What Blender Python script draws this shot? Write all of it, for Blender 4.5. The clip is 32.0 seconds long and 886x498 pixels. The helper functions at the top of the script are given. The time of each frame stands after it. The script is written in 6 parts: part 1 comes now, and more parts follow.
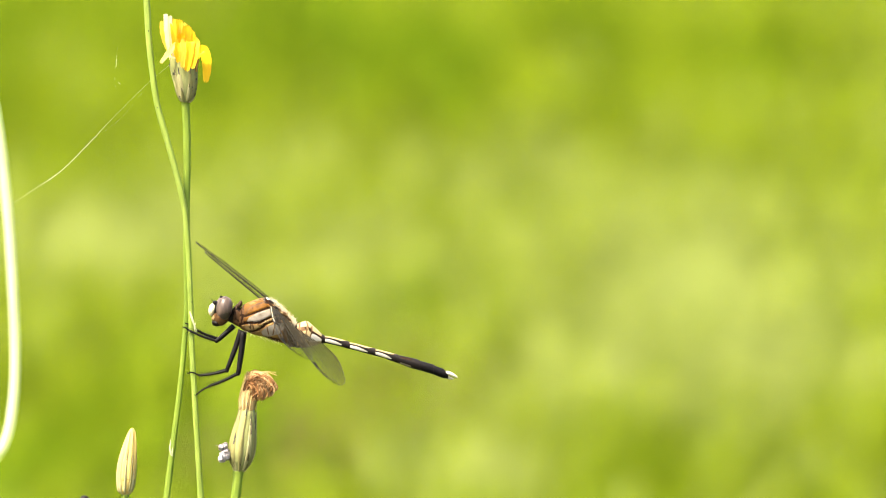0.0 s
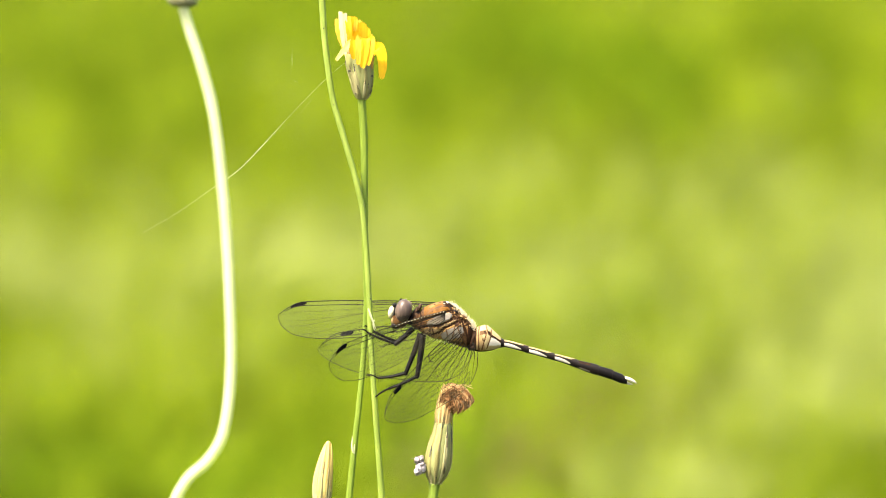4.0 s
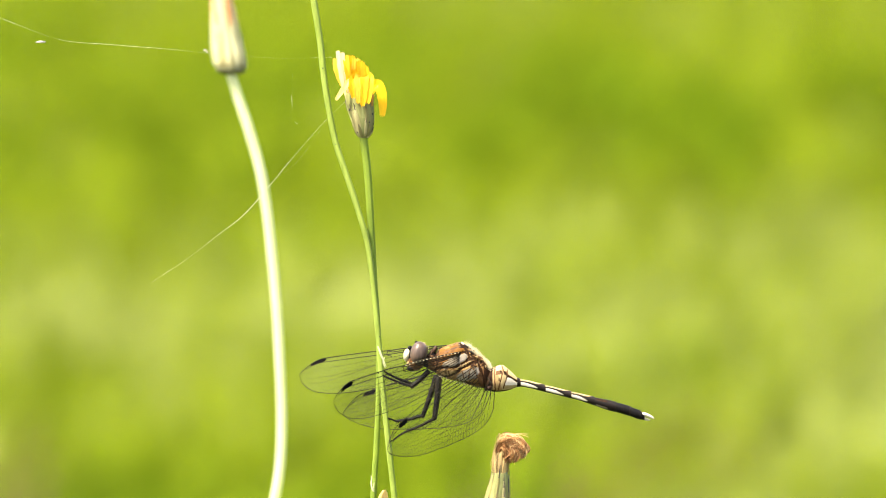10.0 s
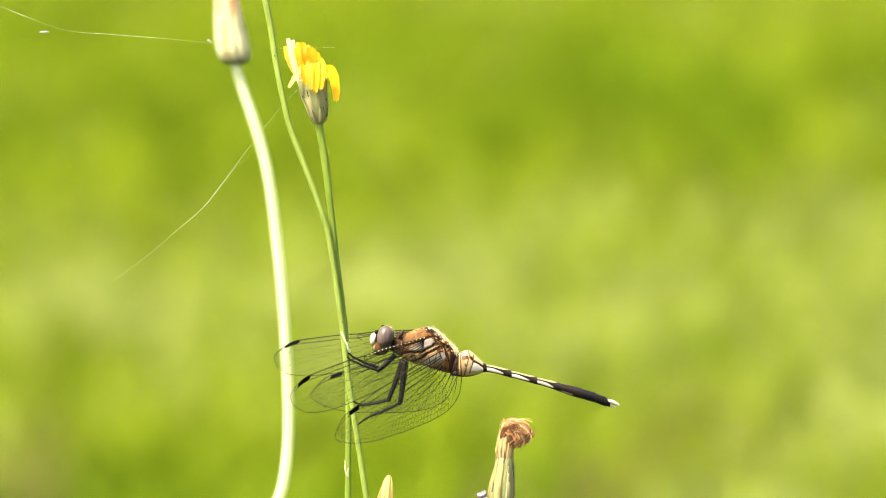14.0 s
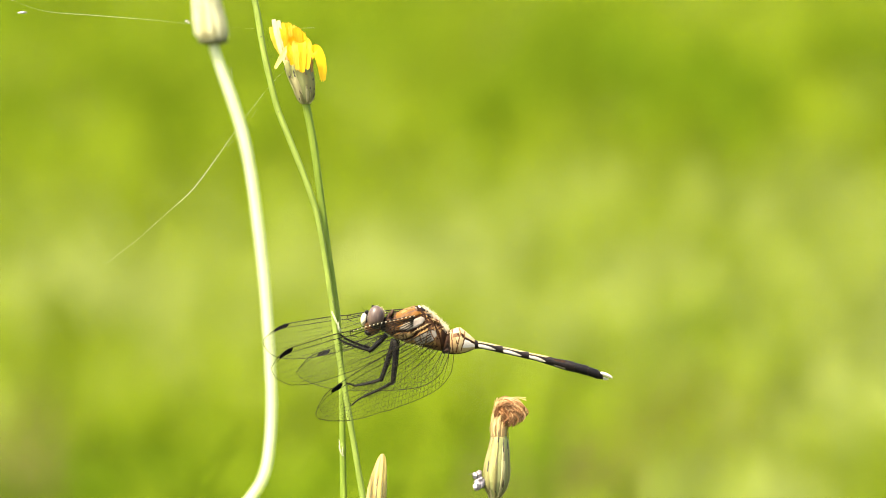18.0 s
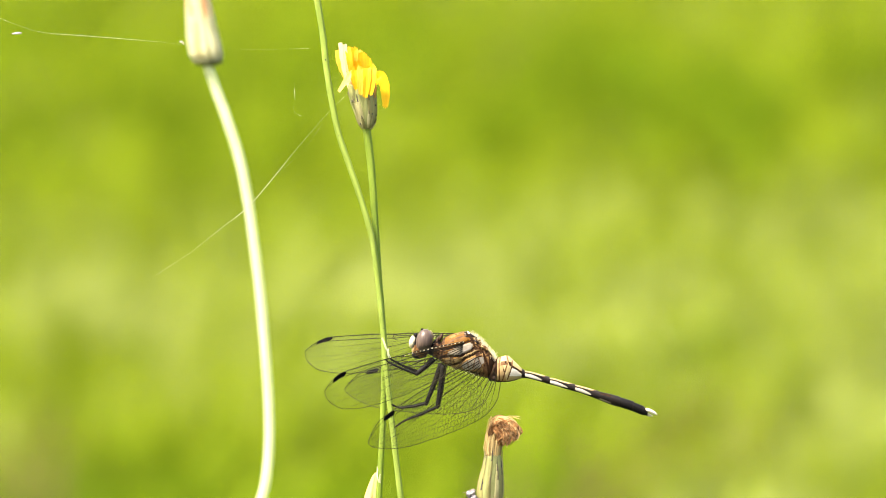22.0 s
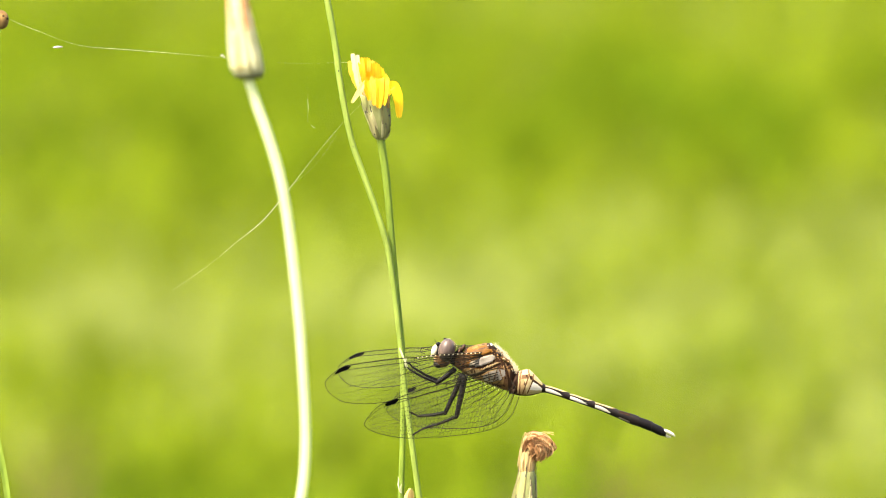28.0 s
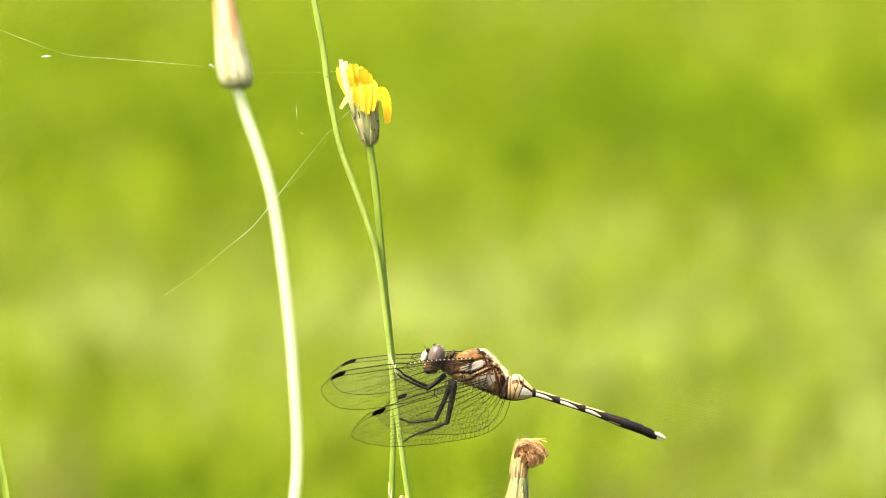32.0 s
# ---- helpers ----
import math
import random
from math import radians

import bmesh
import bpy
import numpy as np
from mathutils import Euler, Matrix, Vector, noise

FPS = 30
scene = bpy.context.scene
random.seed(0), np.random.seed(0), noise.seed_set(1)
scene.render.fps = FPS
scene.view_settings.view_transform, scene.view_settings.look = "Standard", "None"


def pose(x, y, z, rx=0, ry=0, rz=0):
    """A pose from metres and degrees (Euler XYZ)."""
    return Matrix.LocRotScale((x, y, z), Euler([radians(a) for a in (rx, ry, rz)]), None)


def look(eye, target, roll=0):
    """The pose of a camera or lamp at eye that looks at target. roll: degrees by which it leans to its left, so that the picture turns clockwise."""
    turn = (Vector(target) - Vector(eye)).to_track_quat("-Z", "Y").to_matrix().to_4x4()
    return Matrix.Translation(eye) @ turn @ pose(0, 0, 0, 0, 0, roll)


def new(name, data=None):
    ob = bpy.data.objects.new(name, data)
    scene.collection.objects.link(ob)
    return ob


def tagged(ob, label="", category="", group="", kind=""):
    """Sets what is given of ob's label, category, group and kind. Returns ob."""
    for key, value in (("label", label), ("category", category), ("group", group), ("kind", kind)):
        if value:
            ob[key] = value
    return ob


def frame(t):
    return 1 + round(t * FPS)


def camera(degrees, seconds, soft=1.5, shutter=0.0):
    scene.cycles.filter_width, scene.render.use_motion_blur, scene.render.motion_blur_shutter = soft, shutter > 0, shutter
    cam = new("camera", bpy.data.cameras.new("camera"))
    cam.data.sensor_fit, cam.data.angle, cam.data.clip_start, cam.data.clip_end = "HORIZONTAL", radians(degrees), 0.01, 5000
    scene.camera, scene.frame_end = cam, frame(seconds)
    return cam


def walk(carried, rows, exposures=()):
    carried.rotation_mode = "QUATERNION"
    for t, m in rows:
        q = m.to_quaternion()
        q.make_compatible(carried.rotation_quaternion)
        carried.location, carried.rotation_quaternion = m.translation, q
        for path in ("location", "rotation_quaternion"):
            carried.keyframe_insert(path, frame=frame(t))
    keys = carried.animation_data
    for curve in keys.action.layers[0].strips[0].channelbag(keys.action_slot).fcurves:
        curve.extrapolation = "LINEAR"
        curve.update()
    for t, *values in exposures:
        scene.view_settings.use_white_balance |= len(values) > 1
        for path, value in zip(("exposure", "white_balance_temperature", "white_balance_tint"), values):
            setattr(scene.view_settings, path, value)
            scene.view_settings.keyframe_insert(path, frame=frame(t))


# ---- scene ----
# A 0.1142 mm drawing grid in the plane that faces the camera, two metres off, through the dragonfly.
GRID = 0.0001142
EYE = Vector((0, -1.98, 0.75))
AIM = Vector((0, 0, 0.47))
RIGHT = Vector((1, 0, 0))
AWAY = (AIM - EYE).normalized()
UP = RIGHT.cross(AWAY)


def pt(a, b, d=0.0):
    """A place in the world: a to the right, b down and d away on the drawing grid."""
    k = 1 + d * GRID / 2.0
    return AIM + RIGHT * ((a - 784) * GRID * k) + UP * ((441 - b) * GRID * k) + AWAY * (d * GRID)


def aim(dx, dz):
    return look(EYE, AIM + RIGHT * dx + UP * dz)


cam = camera(5.12, 32.0, soft=1.0)
cam.data.dof.use_dof = True
cam.data.dof.focus_distance = 2.0
cam.data.dof.aperture_fstop = 22.0
cam.data.dof.aperture_blades = 0
walk(cam, [
    (0, aim(0.0583, -0.0050)), (0.5, aim(0.0520, -0.0005)), (1, aim(0.0448, 0.0091)), (1.5, aim(0.0371, 0.0108)), (2, aim(0.0302, 0.0083)), 
    (2.5, aim(0.0243, 0.0035)), (3, aim(0.0197, 0.0011)), (3.5, aim(0.0170, -0.0002)), (5.5, aim(0.0107, -0.0034)), (6, aim(0.0124, -0.0009)), 
    (6.5, aim(0.0115, 0.0026)), (7, aim(0.0110, 0.0051)), (7.5, aim(0.0100, 0.0070)), (8, aim(0.0077, 0.0089)), (8.5, aim(0.0066, 0.0095)), 
    (9, aim(0.0060, 0.0091)), (9.5, aim(0.0044, 0.0081)), (10, aim(0.0025, 0.0086)), (10.5, aim(0.0011, 0.0080)), (11, aim(0.0005, 0.0068)), 
    (11.5, aim(0.0004, 0.0063)), (12, aim(0.0004, 0.0052)), (12.5, aim(0.0001, 0.0049)), (13, aim(-0.0005, 0.0043)), (13.5, aim(-0.0007, 0.0049)), 
    (14, aim(-0.0002, 0.0054)), (14.5, aim(0.0007, 0.0049)), (16.5, aim(0.0021, 0.0038)), (17, aim(0.0014, 0.0036)), (17.5, aim(0.0012, 0.0019)), 
    (18, aim(0.0007, 0.0012)), (18.5, aim(0.0002, 0.0005)), (19, aim(-0.0001, 0.0000)), (19.5, aim(-0.0005, -0.0008)), (20, aim(-0.0013, -0.0007)), 
    (20.5, aim(-0.0015, 0.0005)), (21, aim(-0.0012, 0.0028)), (21.5, aim(-0.0009, 0.0048)), (22, aim(-0.0009, 0.0054)), (22.5, aim(-0.0005, 0.0046)), 
    (23, aim(0.0014, 0.0034)), (23.5, aim(0.0032, 0.0028)), (24, aim(0.0040, 0.0043)), (24.5, aim(0.0056, 0.0038)), (25, aim(0.0074, 0.0044)), 
    (25.5, aim(0.0081, 0.0047)), (27.5, aim(-0.0045, 0.0094)), (28, aim(-0.0057, 0.0080)), (28.5, aim(-0.0062, 0.0078)), (29, aim(-0.0052, 0.0067)), 
    (29.5, aim(-0.0033, 0.0044)), (30, aim(-0.0022, 0.0049)), (30.5, aim(-0.0026, 0.0059)), (31, aim(-0.0041, 0.0078)), (31.5, aim(-0.0056, 0.0090)), 
    (32, aim(-0.0057, 0.0096))],
     exposures=[(0, 2.41, 7000, 10), (3, 2.40, 7000, 10), (6, 2.38, 7000, 10), (14, 2.36, 7000, 10), (19, 2.38, 7000, 10), (25, 2.43, 7000, 10), (32, 2.43, 7000, 10)])

# ---- world and sun ----
SUN_ELEVATION, SUN_TURN = 63.0, -116.0
world = bpy.data.worlds.new("sky")
scene.world = world
world.use_nodes = True
wn = world.node_tree
sky = wn.nodes.new("ShaderNodeTexSky")
sky.sky_type = "NISHITA"
sky.sun_disc = False
sky.sun_elevation = radians(SUN_ELEVATION)
sky.sun_rotation = radians(SUN_TURN)
sky.air_density, sky.dust_density, sky.ozone_density = 0.8, 6.0, 0.6
back = wn.nodes["Background"]
back.inputs["Strength"].default_value = 0.15
wn.links.new(sky.outputs["Color"], back.inputs["Color"])
sun_data = bpy.data.lights.new("sun", "SUN")
sun_data.energy = 3.4
sun_data.angle = radians(3.0)
sun_data.color = (1.0, 0.95, 0.84)
sun = new("sun", sun_data)
el, az = radians(SUN_ELEVATION), radians(SUN_TURN)
toward = Vector((math.sin(az) * math.cos(el), math.cos(az) * math.cos(el), math.sin(el)))
sun.matrix_basis = Matrix.Translation((0, 0, 4)) @ toward.to_track_quat("Z", "Y").to_matrix().to_4x4()


# ---- materials ----
def material(name, colour, dark=None, rough=0.6, scale=1500.0, stretch=(1, 1, 1), bump=0.2, metal=0.0, spec=0.5,
             glow_through=0.0, through_colour=None, spots=None, random_amount=0.0):
    """A surface of two colours mixed by grain at two sizes, with relief, and with light let through where it is thin."""
    m = bpy.data.materials.new(name)
    m.use_nodes = True
    n, l = m.node_tree.nodes, m.node_tree.links
    b = n["Principled BSDF"]
    out = n["Material Output"]
    dark = dark or tuple(c * 0.6 for c in colour)
    co = n.new("ShaderNodeTexCoord")
    mp = n.new("ShaderNodeMapping")
    mp.inputs["Scale"].default_value = stretch
    l.new(co.outputs["Object"], mp.inputs["Vector"])
    fine = n.new("ShaderNodeTexNoise")
    fine.inputs["Scale"].default_value = scale
    fine.inputs["Detail"].default_value = 4
    coarse = n.new("ShaderNodeTexNoise")
    coarse.inputs["Scale"].default_value = scale * 0.17
    coarse.inputs["Detail"].default_value = 2
    for x in (fine, coarse):
        l.new(mp.outputs["Vector"], x.inputs["Vector"])
    mix = n.new("ShaderNodeMath")
    mix.operation = "ADD"
    l.new(fine.outputs["Fac"], mix.inputs[0])
    l.new(coarse.outputs["Fac"], mix.inputs[1])
    ramp = n.new("ShaderNodeValToRGB")
    ramp.color_ramp.elements[0].position, ramp.color_ramp.elements[1].position = 0.36, 0.62
    ramp.color_ramp.elements[0].color, ramp.color_ramp.elements[1].color = (*dark, 1), (*colour, 1)
    half = n.new("ShaderNodeMath")
    half.operation = "MULTIPLY"
    half.inputs[1].default_value = 0.5
    l.new(mix.outputs[0], half.inputs[0])
    l.new(half.outputs[0], ramp.inputs["Fac"])
    col = ramp.outputs["Color"]
    if random_amount:
        geo = n.new("ShaderNodeNewGeometry")
        hsv = n.new("ShaderNodeHueSaturation")
        rg = n.new("ShaderNodeMapRange")
        rg.inputs["To Min"].default_value, rg.inputs["To Max"].default_value = 1 - random_amount, 1 + random_amount
        l.new(geo.outputs["Random Per Island"], rg.inputs["Value"])
        l.new(rg.outputs["Result"], hsv.inputs["Value"])
        l.new(col, hsv.inputs["Color"])
        col = hsv.outputs["Color"]
    if spots:
        v = n.new("ShaderNodeTexNoise")
        v.inputs["Scale"].default_value = spots[1]
        v.inputs["Detail"].default_value = 1
        l.new(mp.outputs["Vector"], v.inputs["Vector"])
        r2 = n.new("ShaderNodeValToRGB")
        r2.color_ramp.elements[0].position, r2.color_ramp.elements[1].position = spots[2], spots[2] + 0.04
        mx = n.new("ShaderNodeMix")
        mx.data_type = "RGBA"
        l.new(v.outputs["Fac"], r2.inputs["Fac"])
        l.new(r2.outputs["Color"], mx.inputs[0])
        l.new(col, mx.inputs[6])
        mx.inputs[7].default_value = (*spots[0], 1)
        col = mx.outputs[2]
    l.new(col, b.inputs["Base Color"])
    b.inputs["Roughness"].default_value = rough
    b.inputs["Metallic"].default_value = metal
    b.inputs["Specular IOR Level"].default_value = spec
    if bump:
        bp = n.new("ShaderNodeBump")
        bp.inputs["Strength"].default_value = bump
        bp.inputs["Distance"].default_value = 0.0002
        l.new(fine.outputs["Fac"], bp.inputs["Height"])
        l.new(bp.outputs["Normal"], b.inputs["Normal"])
    if glow_through:
        tr = n.new("ShaderNodeBsdfTranslucent")
        if through_colour:
            tr.inputs["Color"].default_value = (*through_colour, 1)
        else:
            l.new(col, tr.inputs["Color"])
        ms = n.new("ShaderNodeMixShader")
        ms.inputs[0].default_value = glow_through
        l.new(b.outputs[0], ms.inputs[1])
        l.new(tr.outputs[0], ms.inputs[2])
        l.new(ms.outputs[0], out.inputs["Surface"])
    return m


STEM = material("stem_green", (0.22, 0.3, 0.035), (0.13, 0.2, 0.018), 0.55, 900, (1, 1, 0.15), 0.35, spec=0.3, glow_through=0.45)
STEM_LIGHT = material("stem_light", (0.29, 0.37, 0.07), (0.2, 0.27, 0.04), 0.5, 900, (1, 1, 0.15), 0.3, spec=0.3, glow_through=0.45)
STEM_PALE = material("stem_pale", (0.68, 0.72, 0.43), (0.58, 0.63, 0.33), 0.6, 700, (1, 1, 0.2), 0.3, spec=0.3, glow_through=0.5)
CALYX = material("bract_green", (0.27, 0.25, 0.095), (0.13, 0.12, 0.042), 0.75, 900, (1, 1, 0.25), 0.5, spec=0.1, glow_through=0.35)
CALYX_PALE = material("bract_pale", (0.48, 0.44, 0.22), (0.26, 0.235, 0.095), 0.75, 900, (1, 1, 0.25), 0.5, spec=0.1, glow_through=0.4, spots=((0.1, 0.08, 0.035), 700, 0.66))
TIP = material("dark_tip", (0.02, 0.017, 0.011), (0.012, 0.01, 0.007), rough=0.7, bump=0.2)
PETAL = material("petal_yellow", (0.62, 0.385, 0.006), (0.5, 0.26, 0.003), 0.6, 2600, (1, 1, 0.12), 0.6, spec=0.25, glow_through=0.35)
# paler copy of the petal yellow: highlights put into the colour of some florets
PETAL_HIGHLIGHT = material("petal_highlight", (0.64, 0.45, 0.05), (0.56, 0.32, 0.015), 0.6, 2600, (1, 1, 0.12), 0.6, spec=0.25, glow_through=0.35)
PETAL_CREAM = material("petal_cream", (0.62, 0.5, 0.16), (0.55, 0.38, 0.07), 0.6, 2600, (1, 1, 0.12), 0.5, spec=0.25, glow_through=0.35)
PETAL_PALE = material("petal_pale", (0.64, 0.52, 0.34), (0.55, 0.4, 0.2), 0.6, 1800, (1, 1, 0.2), 0.4, spec=0.2, glow_through=0.35)
WITHER = material("withered_floret", (0.27, 0.13, 0.05), (0.075, 0.032, 0.011), 0.8, 900, (1, 1, 0.3), 0.4, spec=0.15, glow_through=0.2, random_amount=0.3)
PEACH = material("peach_floret", (0.5, 0.33, 0.16), (0.32, 0.18, 0.07), 0.8, 900, (1, 1, 0.3), 0.4, spec=0.1, glow_through=0.25, random_amount=0.25)
STRAW = material("straw_floret", (0.52, 0.38, 0.17), (0.3, 0.2, 0.075), 0.8, 900, (1, 1, 0.3), 0.4, spec=0.1, glow_through=0.3, random_amount=0.35)
BUD = material("bud_yellow", (0.6, 0.45, 0.13), (0.42, 0.29, 0.075), 0.65, 900, (1, 1, 0.25), 0.35, glow_through=0.3)
RUST = material("rust_floret", (0.5, 0.23, 0.07), (0.36, 0.14, 0.04), 0.7, 900, bump=0.3, glow_through=0.25)
HEAD_PALE = material("head_pale", (0.64, 0.63, 0.38), (0.38, 0.38, 0.2), 0.75, 500, (1, 1, 0.5), 0.4, spec=0.2, glow_through=0.5)
FLUFF = material("white_froth", (0.4, 0.36, 0.36), (0.1, 0.075, 0.075), 0.4, 1000, bump=0.5)
SILK = material("spider_silk", (0.6, 0.6, 0.42), rough=0.35, bump=0, glow_through=0.4)

EYE_TOP = material("eye_brown", (0.085, 0.058, 0.042), (0.036, 0.024, 0.018), 0.42, 900, (2.5, 1, 0.35), bump=0.12, spec=0.28)
EYE_LOW = material("eye_grey", (0.034, 0.024, 0.019), (0.02, 0.014, 0.011), 0.34, 2600, bump=0.15, spec=0.35)
IVORY = material("face_ivory", (0.42, 0.38, 0.26), (0.32, 0.28, 0.17), 0.5, 1800, bump=0.2)
ORANGE = material("cuticle_orange", (0.145, 0.064, 0.009), (0.05, 0.02, 0.003), 0.55, 800, bump=0.4, spec=0.06, spots=((0.02, 0.009, 0.003), 1300, 0.66))
BROWN = material("cuticle_brown", (0.1, 0.05, 0.02), (0.035, 0.016, 0.006), 0.55, 1000, bump=0.4, spec=0.08, spots=((0.012, 0.006, 0.003), 1300, 0.66))
DARK = material("cuticle_dark", (0.007, 0.004, 0.003), (0.003, 0.002, 0.0015), 0.5, 1500, bump=0.3, spec=0.12)
BLACK = material("cuticle_black", (0.004, 0.003, 0.003), (0.002, 0.002, 0.002), 0.5, 1500, bump=0.3, spec=0.08)
TAN = material("cuticle_tan", (0.18, 0.108, 0.038), (0.06, 0.032, 0.011), 0.6, 800, bump=0.4, spec=0.06, spots=((0.016, 0.008, 0.003), 1100, 0.64))
PALE = material("cuticle_pale", (0.2, 0.175, 0.14), (0.085, 0.068, 0.05), 0.5, 900, bump=0.25, spec=0.12)
CREAM = material("cuticle_cream", (0.29, 0.23, 0.115), (0.17, 0.125, 0.055), 0.5, 900, bump=0.25, spec=0.12)
WHITE = material("cuticle_white", (0.46, 0.43, 0.36), (0.36, 0.33, 0.26), 0.45, 1800, bump=0.2, spec=0.15)
LEG = material("leg_black", (0.006, 0.005, 0.0045), (0.002, 0.002, 0.002), 0.5, 1500, bump=0.3, spec=0.06)
VEIN = material("vein_dark", (0.012, 0.009, 0.003), (0.007, 0.0055, 0.002), rough=0.6, bump=0, spec=0.1)
VEIN_FINE = material("vein_fine", (0.022, 0.017, 0.005), (0.013, 0.010, 0.003), rough=0.6, bump=0, spec=0.1)
STIGMA = material("stigma_black", (0.0015, 0.0013, 0.0013), (0.001, 0.001, 0.001), rough=0.7, bump=0, spec=0.02)
FUZZ = material("fuzz_tan", (0.76, 0.68, 0.52), (0.62, 0.53, 0.38), rough=0.6, bump=0, glow_through=0.6)


def wing_membrane():
    m = bpy.data.materials.new("wing_membrane")
    m.use_nodes = True
    n, l = m.node_tree.nodes, m.node_tree.links
    n.remove(n["Principled BSDF"])
    clear = n.new("ShaderNodeBsdfTransparent")
    clear.inputs["Color"].default_value = (0.95, 0.96, 0.93, 1)
    gloss = n.new("ShaderNodeBsdfGlossy")
    gloss.inputs["Roughness"].default_value = 0.55
    tint = n.new("ShaderNodeBsdfTranslucent")
    tint.inputs["Color"].default_value = (0.42, 0.38, 0.24, 1)
    noise_t = n.new("ShaderNodeTexNoise")
    noise_t.inputs["Scale"].default_value = 900
    bp = n.new("ShaderNodeBump")
    bp.inputs["Strength"].default_value = 0.3
    bp.inputs["Distance"].default_value = 0.0002
    l.new(noise_t.outputs["Fac"], bp.inputs["Height"])
    l.new(bp.outputs["Normal"], gloss.inputs["Normal"])
    a = n.new("ShaderNodeMixShader")
    a.inputs[0].default_value = 0.014
    b = n.new("ShaderNodeMixShader")
    l.new(clear.outputs[0], a.inputs[1])
    l.new(tint.outputs[0], a.inputs[2])
    b.inputs[0].default_value = 0.004
    l.new(a.outputs[0], b.inputs[1])
    l.new(gloss.outputs[0], b.inputs[2])
    l.new(b.outputs[0], n["Material Output"].inputs["Surface"])
    return m


MEMBRANE = wing_membrane()
BLADES = [
    material("grass_deep", (0.084, 0.134, 0.005), (0.056, 0.096, 0.003), 0.8, 60, bump=0, spec=0.03, glow_through=0.35, random_amount=0.35),
    material("grass_mid", (0.148, 0.195, 0.010), (0.105, 0.147, 0.006), 0.8, 60, bump=0, spec=0.03, glow_through=0.35, random_amount=0.35),
    material("grass_light", (0.222, 0.261, 0.068), (0.178, 0.215, 0.047), 0.8, 60, bump=0, spec=0.03, glow_through=0.35, random_amount=0.3),
    material("grass_dry", (0.16, 0.14, 0.044), (0.1, 0.09, 0.026), 0.8, 60, bump=0, spec=0.08, glow_through=0.3, random_amount=0.3),
]
TURF = material("turf", (0.03, 0.042, 0.006), (0.018, 0.026, 0.004), 0.8, 30, bump=0.3, spots=((0.042, 0.038, 0.014), 3.0, 0.62))


# ---- helpers of this scene ----
def mesh_object(name, bm, mats, parent=None, at=None, smooth=True):
    me = bpy.data.meshes.new(name)
    if at is not None:
        bmesh.ops.translate(bm, verts=bm.verts, vec=-Vector(at))
    bm.normal_update()
    bm.to_mesh(me)
    bm.free()
    for m in (mats if isinstance(mats, (list, tuple)) else [mats]):
        me.materials.append(m)
    if smooth:
        me.polygons.foreach_set("use_smooth", [True] * len(me.polygons))
    ob = new(name, me)
    if parent is not None:
        ob.parent = parent
    return ob


def part(name, bm, mats, parent, label="", smooth=True):
    """Links a bmesh drawn in the world's places as one mesh under a thing that was made with thing()."""
    root = parent
    place = Vector((0, 0, 0))
    while root is not None:
        place = place + root.location
        root = root.parent
    ob = mesh_object(name, bm, mats, parent, place, smooth)
    if label:
        ob["label"] = label
    return ob


def thing(name, place, label, category, group="", kind=""):
    ob = new(name)
    ob.empty_display_size = 0.01
    ob.location = place
    return tagged(ob, label, category, group, kind)


def spline(points, n):
    """Catmull-Rom through points (tuples of any length), n steps a span."""
    pts = [Vector(p) for p in points]
    pts = [pts[0] * 2 - pts[1]] + pts + [pts[-1] * 2 - pts[-2]]
    out = []
    for i in range(1, len(pts) - 2):
        p0, p1, p2, p3 = pts[i - 1:i + 3]
        for k in range(n):
            t = k / n
            out.append(0.5 * ((2 * p1) + (p2 - p0) * t + (2 * p0 - 5 * p1 + 4 * p2 - p3) * t * t + (3 * p1 - p0 - 3 * p2 + p3) * t ** 3))
    out.append(pts[-2].copy())
    return out


def tube(bm, path, radii, sides=10, cap=True, squash=1.0, mat=None, flute=0.0):
    """A round tube along world points."""
    rings, side = [], None
    for i, p in enumerate(path):
        t = (path[min(i + 1, len(path) - 1)] - path[max(i - 1, 0)]).normalized()
        if side is None:
            side = t.cross(AWAY if abs(t.dot(AWAY)) < 0.9 else UP).normalized()
        side = (side - t * side.dot(t)).normalized()
        up = t.cross(side)
        r = radii[i] if isinstance(radii, (list, tuple)) else radii
        ring = []
        for k in range(sides):
            w = 2 * math.pi * k / sides
            q = r * (1 + flute * math.cos(6 * w))
            ring.append(bm.verts.new(p + side * (q * math.cos(w)) + up * (q * squash * math.sin(w))))
        rings.append(ring)
    made = []
    for a, b in zip(rings, rings[1:]):
        for k in range(sides):
            made.append(bm.faces.new((a[k], a[(k + 1) % sides], b[(k + 1) % sides], b[k])))
    if cap:
        made.append(bm.faces.new(rings[0][::-1]))
        made.append(bm.faces.new(rings[-1]))
    if mat is not None:
        for f in made:
            f.material_index = mat
    return rings


